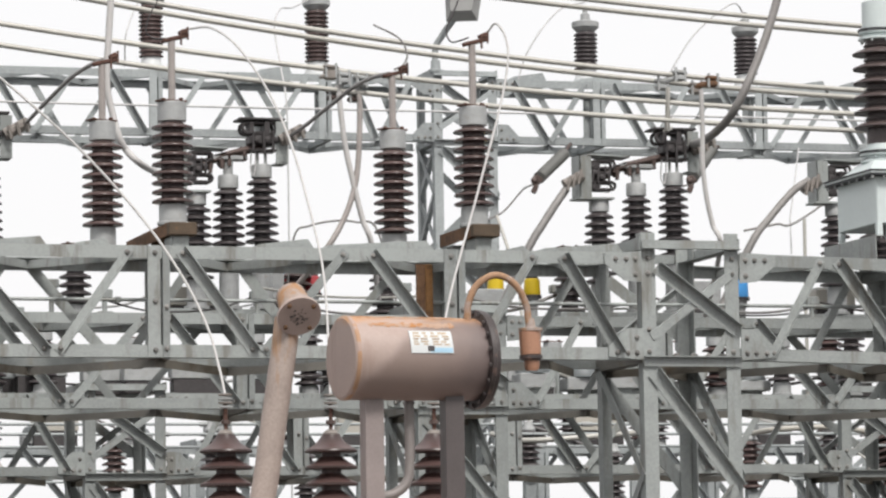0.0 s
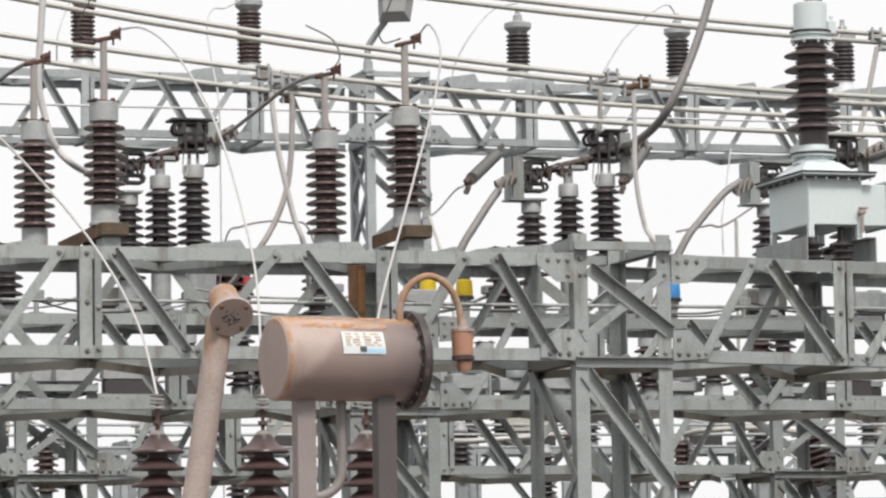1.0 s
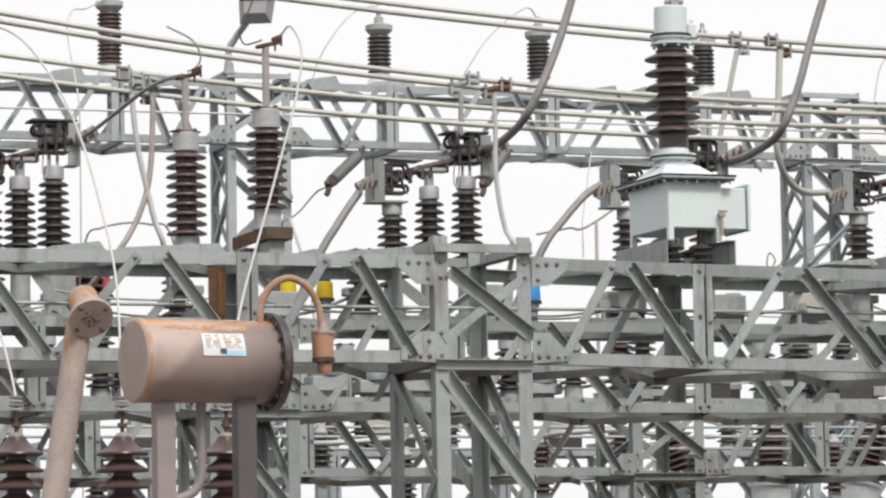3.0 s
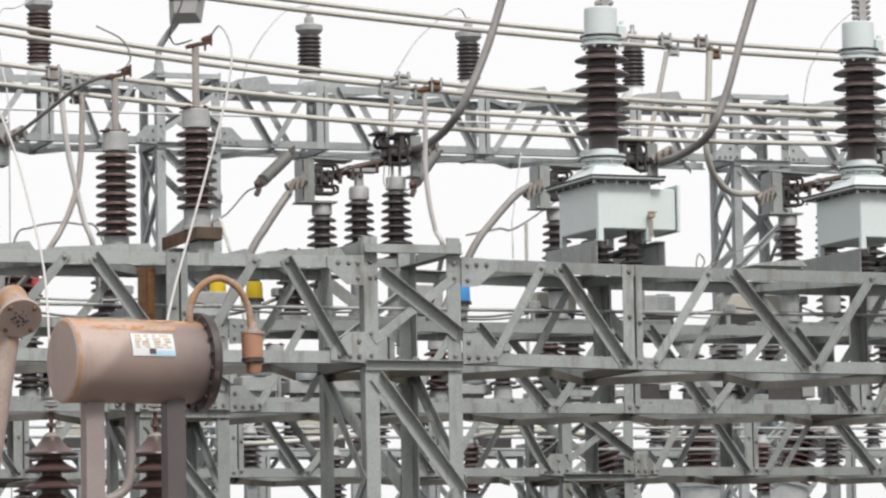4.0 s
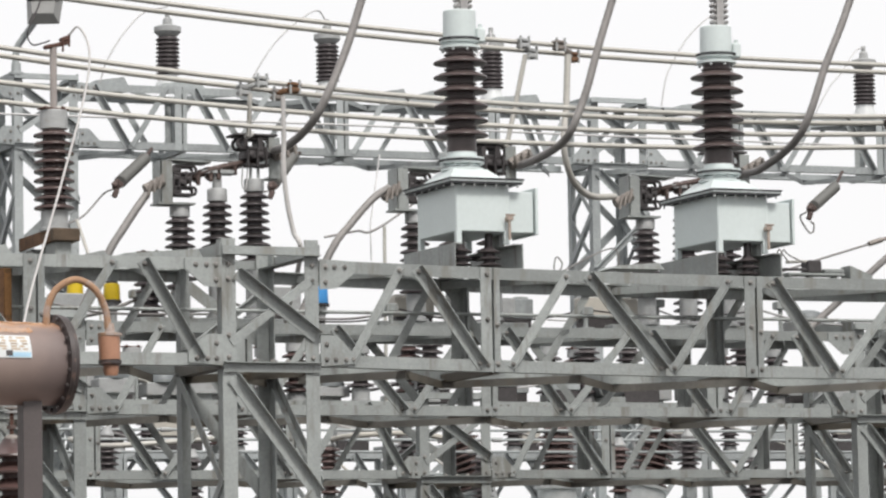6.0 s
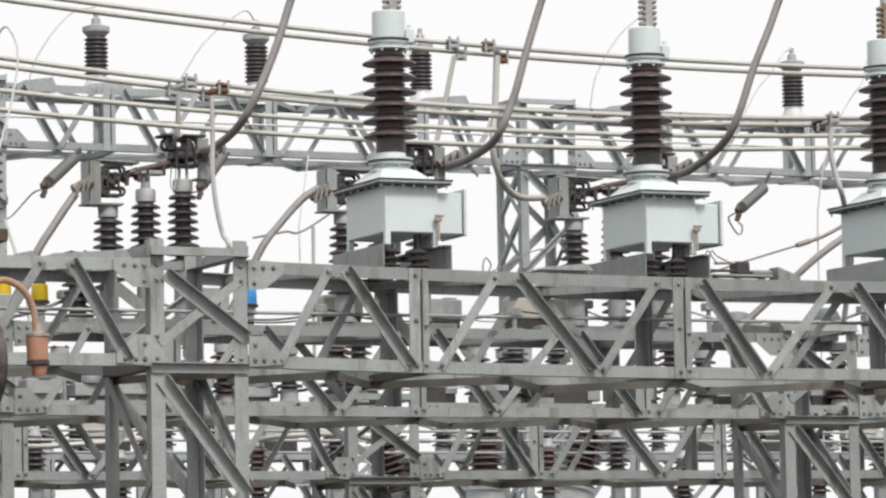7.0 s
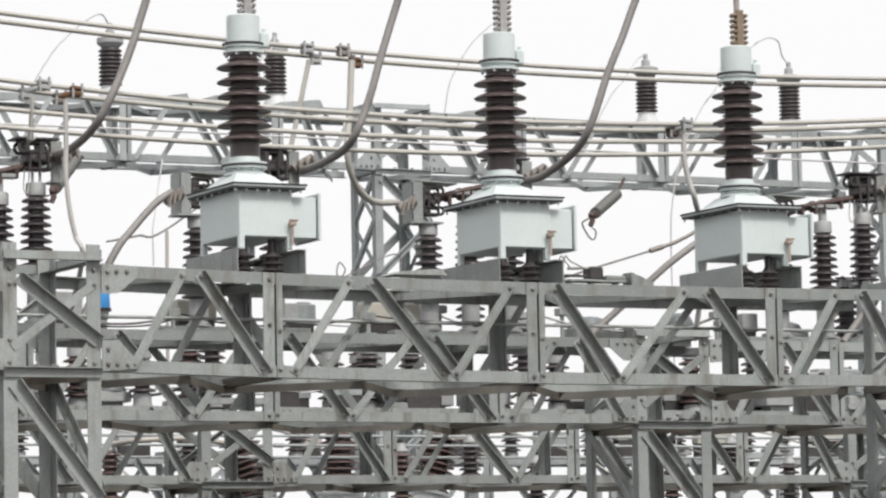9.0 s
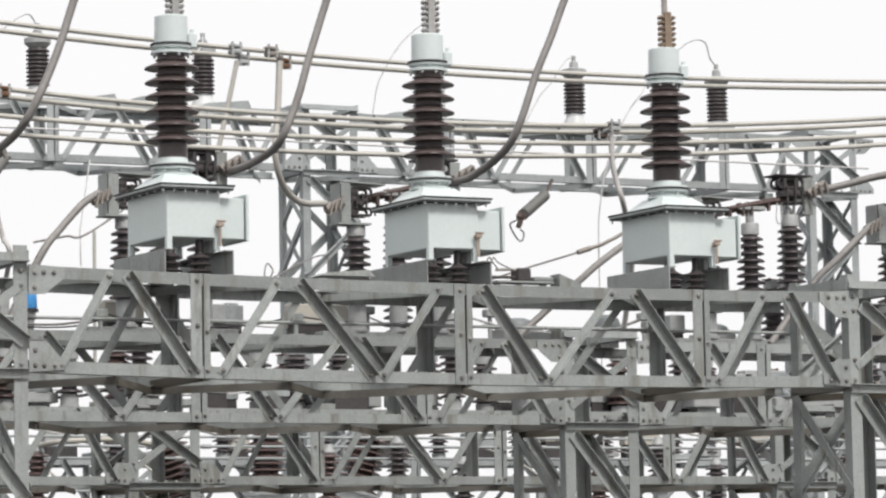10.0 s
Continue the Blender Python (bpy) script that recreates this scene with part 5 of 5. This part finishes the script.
# three high-voltage bushings
for bx in (-0.69, -0.045, 0.60):
    b0 = 2.0
    prof = [(0.085, b0)]
    for k, z in enumerate((2.115, 2.215, 2.315, 2.415, 2.515)):
        prof += [(0.060, z - 0.010), (0.125, z - 0.016), (0.146, z - 0.022), (0.153, z - 0.022), (0.158, z - 0.016), (0.157, z - 0.006), (0.135, z + 0.005), (0.104, z + 0.021), (0.082, z + 0.038), (0.068, z + 0.048), (0.060, z + 0.053)]
    prof += [(0.060, 2.602), (0.125, 2.597), (0.148, 2.591), (0.155, 2.593), (0.158, 2.600), (0.154, 2.609), (0.125, 2.624), (0.088, 2.651), (0.064, 2.682), (0.053, 2.702), (0.0, 2.706)]
    bu = part("bushing", Geo().lathe(prof, 32, Matrix.Translation((bx, 0.8, 0))), CERAMIC_RED, tr, "red-brown glazed bushing")
    part("bushing_cap", Geo().lathe([(0.046, 2.698), (0.047, 2.708), (0.034, 2.724), (0.018, 2.730)], 20, Matrix.Translation((bx, 0.8, 0))), LUG, bu)
    g = Geo().tube([(bx, 0.8, 2.70), (bx, 0.8, 2.88)], 0.013, 8)
    part("stud", g, RUST_BROWN, bu)
    for k in range(4):
        part("clamp_ring", Geo().lathe([(0.013, 0), (0.043, 0.004), (0.043, 0.014), (0.013, 0.018)], 12, Matrix.Translation((bx, 0.8, 2.855 + k * 0.024))), LUG if k % 2 else CAST, bu)
    part("stud_nut", Geo().lathe([(0.013, 0), (0.03, 0.003), (0.03, 0.024), (0.013, 0.027)], 6, Matrix.Translation((bx, 0.8, 2.76))), BLADE, bu)

# ---- equipment on the second beam: capped terminals and boxes ----
def capped_terminal(x, y, cap, second, label, z=4.145):
    ob = thing("capped_terminal", (x, y, z), label, "terminal", "capped terminals")
    part("stem", Geo().lathe([(0.07, 0), (0.07, 0.04), (0.045, 0.05), (0.045, 0.16), (0.06, 0.17), (0.06, 0.24)], 16), CAST, ob)
    part("collar", Geo().lathe([(0.085, 0.235), (0.085, 0.262), (0.07, 0.265)], 18), DARK, ob)
    part("cap", Geo().lathe([(0.07, 0.262), (0.075, 0.28), (0.07, 0.40), (0.04, 0.415), (0.0, 0.418)], 20), cap, ob)
    part("cap_top", Geo().lathe([(0.055, 0.41), (0.05, 0.44), (0.0, 0.445)], 16), second, ob)


capped_terminal(8.29, 31.0, RED, DARK, "dark red capped terminal on the second beam")
capped_terminal(8.11, 31.1, RED, BLUE, "dark red terminal with a blue top on the beam")
capped_terminal(9.954, 31.0, YELLOW, DARK, "yellow capped terminal on the second beam")
capped_terminal(10.29, 31.0, YELLOW, DARK, "yellow capped terminal on the second beam")
capped_terminal(12.25, 31.0, BLUE, BLUE, "bright blue capped terminal on the second beam")


def junction_box(x, y, z, w, h, label, mat=CAST):
    ob = thing("junction_box", (x, y, z), label, "box", "junction boxes")
    part("case", Geo().box(-w / 2, w / 2, -0.09, 0.09, h * 0.45, h, None, 0.008), mat, ob)
    part("skirt", Geo().box(-w / 2 + 0.015, w / 2 - 0.015, -0.08, 0.08, 0.0, h * 0.45, None, 0.006), DARK, ob)


for x, z, w, h in ((7.92, 4.145, 0.15, 0.42), (14.0, 4.145, 0.17, 0.33), (16.4, 4.145, 0.2, 0.3), (18.9, 4.145, 0.17, 0.33)):
    junction_box(x, 30.9, z, w, h, "pale grey junction box on the second beam")


# ---- equipment on the third beam and the yard beyond it ----
low_label = "dark glazed post insulator on the third lattice beam"
for x, n, mat in ((6.3, 6, CERAMIC_DARK), (8.9, 6, CERAMIC_DARK), (9.45, 7, CERAMIC_DARK), (9.75, 6, CERAMIC_DARK), (11.2, 6, CERAMIC_DARK), (13.1, 6, CERAMIC_RED), (13.75, 6, CERAMIC_RED),
                  (15.0, 7, CERAMIC_RED), (16.6, 6, CERAMIC_DARK), (17.05, 7, CERAMIC_DARK), (17.55, 7, CERAMIC_DARK), (19.3, 6, CERAMIC_DARK), (20.6, 6, CERAMIC_DARK), (21.8, 7, CERAMIC_DARK), (22.1, 6, CERAMIC_RED), (24.6, 6, CERAMIC_DARK), (25.3, 6, CERAMIC_DARK), (26.6, 6, CERAMIC_DARK)):
    post_insulator((x, 35.5, 3.79), n, 0.0705, 0.144, 0.08, 0.1, 0.10, mat, low_label)


def drive_box(x, y, z, w, h, label):
    """A small drive housing with a domed lid on a foot."""
    ob = thing("drive_housing", (x, y, z), label, "housing", "drive housings")
    part("foot", Geo().box(-w * 0.3, w * 0.3, -0.1, 0.1, 0, 0.06, None, 0.004), GALV, ob)
    part("case", Geo().box(-w / 2, w / 2, -0.16, 0.16, 0.06, h * 0.6, None, 0.01), CAST, ob)
    dome = [(w * 0.48, h * 0.6), (w * 0.48, h * 0.7), (w * 0.40, h * 0.88), (w * 0.2, h * 0.98), (0.0, h)]
    part("dome", Geo().lathe(dome, 20), material("slate_grey_paint", (0.16, 0.175, 0.18), 0.5, 0.1, 0.15, 10, 0.1), ob, "dark grey domed lid")


for x, w, h in ((7.6, 0.4, 0.3), (10.5, 0.35, 0.3), (12.3, 0.42, 0.32), (14.1, 0.36, 0.28), (18.4, 0.5, 0.36), (20.1, 0.34, 0.3), (22.94, 0.62, 0.52), (24.2, 0.66, 0.58), (25.6, 0.5, 0.4)):
    drive_box(x, 35.5, 3.79, w, h, "small grey drive housing with a domed lid on the beam")
for x, w, h in ((6.1, 0.4, 0.3), (11.7, 0.5, 0.32), (15.2, 0.4, 0.3), (17.6, 0.45, 0.34), (19.8, 0.4, 0.3), (20.75, 0.45, 0.26), (22.45, 0.34, 0.46), (23.5, 0.7, 0.2), (24.9, 0.5, 0.5), (26.1, 0.8, 0.45), (21.55, 0.5, 0.42), (22.8, 0.55, 0.5), (6.75, 0.5, 0.4), (7.35, 0.4, 0.3), (8.3, 0.55, 0.36), (5.5, 0.5, 0.36)):
    junction_box(x, 35.4, 3.79, w, h, "pale grey junction box on the third beam")

def end_drum(x, y, z, r, mat, label):
    """A short round drum on a saddle, its dished end towards the yard's front."""
    ob = thing("end_drum", (x, y, z), label, "drum", "end drums")
    m = pose(0, 0, r + 0.03, 90)
    part("shell", Geo().lathe([(0.0, 0.21), (r * 0.5, 0.20), (r * 0.85, 0.165), (r, 0.12), (r, -0.3), (0.0, -0.3)], 28, m), mat, ob)
    part("band", Geo().lathe([(r + 0.001, 0.07), (r + 0.012, 0.072), (r + 0.012, 0.108), (r + 0.001, 0.11)], 28, m), GALV, ob)
    part("saddle", Geo().box(-r * 0.7, r * 0.7, -0.2, 0.25, 0, r * 0.45, None, 0.006), GALV, ob)
    part("top_fitting", Geo().lathe([(0.05, 0), (0.05, 0.05), (0.03, 0.055), (0.03, 0.10), (0.0, 0.10)], 12, pose(0, 0, 2 * r + 0.02)), BLADE, ob)


SLATE = material("slate_grey_drum_paint", (0.10, 0.105, 0.107), 0.5, 0.1, 0.2, 8, 0.1)
for x, r, mat, lab in ((20.32, 0.115, SLATE, "small dark slate drum on the third beam"), (21.12, 0.15, CAST, "pale grey round drum on the third beam"), (17.2, 0.14, SLATE, "small dark slate drum on the third beam"),
                       (12.9, 0.13, CAST, "pale grey round drum on the third beam"), (24.5, 0.16, SLATE, "small dark slate drum on the third beam")):
    end_drum(x, 35.3, 3.792, r, mat, lab)


# rigid tube buses with their insulators, behind the third beam
for y, z, x0, x1 in ((39.0, 3.60, 2.0, 30.0), (39.6, 3.74, 2.0, 30.0), (40.2, 3.52, 2.0, 30.0)):
    ob = thing("tube_bus", (x0, y, z), "straight pale aluminium tube bus on insulators", "bus bar", "tube buses")
    part("tube", Geo().tube([(0, 0, 0), (x1 - x0, 0, 0)], 0.016, 8), GALV_FAR, ob)
    for k in range(6):
        part("coupler", Geo().lathe([(0.02, 0), (0.027, 0.005), (0.027, 0.125), (0.02, 0.13)], 10, pose(2.3 + k * 4.4 + y % 1, 0, 0, 0, 90, 0)), CAST, ob)
for i in range(21):
    x, y, z = 4.6 + i * 1.21, (39.0, 39.6, 40.2)[i % 3], (3.60, 3.74, 3.52)[i % 3]
    ob = thing("bus_support", (x, y, 0), "grey post with an insulator under a tube bus", "support", "bus supports")
    part("post", Geo().box(-0.06, 0.06, -0.06, 0.06, 0, z - 0.62, None, 0.006), GALV_FAR, ob)
    ins = part("insulator", Geo().lathe(shed_profile(z - 0.62, 8, 0.068, 0.135, 0.075), 18), CERAMIC_DARK if i % 3 else CERAMIC, ob)
    part("bus_clamp", Geo().lathe([(0.08, z - 0.08), (0.085, z - 0.06), (0.06, z - 0.02), (0.05, z + 0.03), (0.0, z + 0.03)], 16), CAST, ins)

# far power transformer with three fanned bushings
ft = thing("far_transformer", (19.3, 41.0, 0), "pale grey-blue power transformer with three fanned brown bushings", "transformer")
part("main_tank", Geo().box(-1.7, 1.9, -0.7, 1.2, 0, 2.86, None, 0.03), PALE, ft)
for bx, lean in ((-1.14, -19), (-0.14, 0), (1.0, 14)):
    m = Matrix.Translation((bx, -0.2, 2.84)) @ pose(0, 0, 0, 0, lean, 0)
    bu = part("bushing", Geo().lathe([(0.2, 0), (0.2, 0.3)] + shed_profile(0.3, 9, 0.078, 0.25, 0.15) + [(0.13, 1.02)], 22, m), CERAMIC, ft, "large brown ribbed bushing")
    part("turret", Geo().lathe([(0.24, 0.0), (0.24, 0.26), (0.28, 0.265), (0.28, 0.3), (0.2, 0.305)], 20, m), CAST, bu)
    part("terminal", Geo().lathe([(0.14, 1.0), (0.15, 1.02), (0.15, 1.1), (0.03, 1.12), (0.03, 1.22)], 18, m), CAST, bu)
for k in range(12):
    part("radiator_fin", Geo().box(-1.66 + k * 0.10, -1.63 + k * 0.10, -1.1, -0.72, 0.5, 2.8, None, 0.005), PALE, ft)

# a fourth, lower run of lattice work, and cabinets on it
for a, b in ((3.0, 11.0), (11.7, 19.7), (20.4, 28.4), (29.1, 37.0)):
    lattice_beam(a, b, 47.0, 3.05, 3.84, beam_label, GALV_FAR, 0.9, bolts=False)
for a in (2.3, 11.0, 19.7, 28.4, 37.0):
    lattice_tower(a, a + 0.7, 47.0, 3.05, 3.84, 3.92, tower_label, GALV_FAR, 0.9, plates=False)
for x in (7.1, 8.4, 10.2, 12.4, 14.0, 15.8, 17.5, 21.6, 23.2, 25.0, 26.3, 27.25, 27.75, 28.95, 29.55, 30.9):
    post_insulator((x, 47.4, 3.84), 6, 0.0705, 0.144, 0.08, 0.1, 0.10, CERAMIC_DARK, "dark glazed post insulator on the far lattice beam", seg=14)
for x, w, h in ((9.2, 0.6, 0.5), (13.2, 0.5, 0.4), (16.6, 0.7, 0.5), (22.4, 0.5, 0.45), (24.2, 0.7, 0.6), (26.9, 0.5, 0.6), (28.3, 0.6, 0.5), (30.3, 0.9, 0.6), (31.6, 0.7, 0.7)):
    junction_box(x, 47.3, 3.84, w, h, "pale grey cabinet on the far lattice beam", CREAM)
for y, z in ((44.0, 3.42), (44.4, 3.30)):
    ob = thing("tube_bus", (4.0, y, z), "straight pale aluminium tube bus on posts", "bus bar", "tube buses")
    part("tube", Geo().tube([(0, 0, 0), (24, 0, 0)], 0.015, 8), GALV_FAR, ob)
    for k in range(9):
        part("post", Geo().box(k * 2.9 + 0.4, k * 2.9 + 0.48, -0.04, 0.04, -z, -0.018), GALV_FAR, ob)

# pipes and short bars between the second and third beams
wire("control_pipe", [(12.45, 39.0, 3.60), (12.6, 38.4, 3.50), (13.2, 38.2, 3.52), (13.9, 38.4, 3.58), (14.1, 39.0, 3.60)], 0.03, ALU, "pale pipe slanting behind the beams", "pipe")
wire("control_pipe", [(15.5, 39.0, 3.60), (15.6, 38.5, 3.62), (16.2, 38.4, 3.64), (16.8, 38.5, 3.58), (16.9, 39.0, 3.60)], 0.03, CREAM, "cream pipe curving behind the beams", "pipe")

# control cables that sag between the fittings on the second and third beams
random.seed(21)
for y, z, xs in ((30.95, 4.42, (6.0, 6.9, 7.95, 9.1, 10.5, 11.9, 13.0, 14.2, 15.6, 16.9, 18.6)), (30.2, 4.36, (6.3, 7.6, 9.4, 11.0, 12.6, 14.5, 16.2, 18.2)), (35.4, 4.12, (6.6, 7.7, 9.0, 10.4, 12.0, 13.4, 15.0, 16.7, 18.4, 20.2)),
                 (35.9, 4.22, (6.2, 8.2, 10.0, 11.6, 13.6, 15.6, 17.6, 19.6))):
    for a, b in zip(xs, xs[1:]):
        z0, z1, sag = z + random.uniform(-0.12, 0.03), z + random.uniform(-0.12, 0.03), random.uniform(0.03, 0.12)
        wire("control_cable", [(a, y, z0), (a + (b - a) * 0.3, y, (z0 * 2 + z1) / 3 - sag), (a + (b - a) * 0.7, y, (z0 + z1 * 2) / 3 - sag), (b + 0.01, y, z1)], random.choice((0.008, 0.011, 0.016)),
             random.choice((CABLE, THIN, DARK, ALU)), "thin control cable sagging between fittings", "cable", seg=6)


def cable_post(x, y, z, h, label):
    """A short pipe stand with a clamp head that holds control cables."""
    ob = thing("cable_stand", (x, y, z), label, "stand", "cable stands")
    part("pipe", Geo().tube([(0, 0, 0), (0, 0, h)], 0.022, 8), GALV, ob)
    part("clamp_head", Geo().box(-0.06, 0.06, -0.05, 0.05, h - 0.04, h + 0.035, None, 0.008), GALV, ob)
    part("shoe", Geo().box(-0.06, 0.06, -0.06, 0.06, 0, 0.02, None, 0.003), GALV, ob)


for x in (6.0, 6.9, 7.95, 9.1, 10.5, 11.9, 13.0, 14.2, 15.6, 16.9, 18.6):
    cable_post(x, 30.95, 4.142, 0.32, "short pipe stand on the second beam")
for x in (6.6, 7.7, 9.0, 10.4, 12.0, 13.4, 15.0, 16.7, 18.4, 20.2):
    cable_post(x, 35.4, 3.792, 0.36, "short pipe stand on the third beam")
for x in (6.3, 7.6, 9.4, 11.0, 12.6, 14.5, 16.2, 18.2):
    cable_post(x, 30.2, 4.142, 0.17, "short pipe stand on the second beam")
for x in (6.2, 8.2, 10.0, 11.6, 13.6, 15.6, 17.6, 19.6):
    cable_post(x, 35.9, 3.792, 0.40, "short pipe stand on the third beam")

# more gear along the far beams
random.seed(33)
for y, z, x, end, lab in ((47.45, 3.842, 8.0, 32.5, "far"), (35.75, 3.792, 6.5, 27.5, "third"), (30.92, 4.142, 6.2, 22.5, "second"), (35.2, 3.792, 6.0, 26.0, "third")):
    while x < end:
        pick = random.random()
        if pick < 0.45:
            post_insulator((x, y, z), random.choice((5, 6, 7)), 0.0705, 0.14, 0.075, 0.09, random.uniform(0.06, 0.14), random.choice((CERAMIC_DARK, CERAMIC_RED, CERAMIC_DARK)), "dark glazed post insulator on the %s lattice beam" % lab, seg=14)
        elif pick < 0.7:
            junction_box(x, y, z, random.uniform(0.25, 0.6), random.uniform(0.22, 0.42), "pale grey junction box on the %s beam" % lab, random.choice((CAST, CREAM, GALV_FAR)))
        else:
            drive_box(x, y, z, random.uniform(0.3, 0.45), random.uniform(0.25, 0.38), "small grey drive housing with a domed lid on the beam")
        x += random.uniform(0.7, 1.3)
for i in range(12):
    x = 7.2 + i * 1.9 + (i % 3) * 0.23
    wire("jumper", [(x, 47.4, 4.3), (x + 0.25, 46.5, 4.12 + 0.05 * (i % 2)), (x + 0.7, 45.2, 3.75), (x + 0.95, 44.4, 3.30)], 0.017, (ALU, CABLE, CREAM)[i % 3], "pale jumper cable sagging between far insulators and a bus", "cable", seg=6)
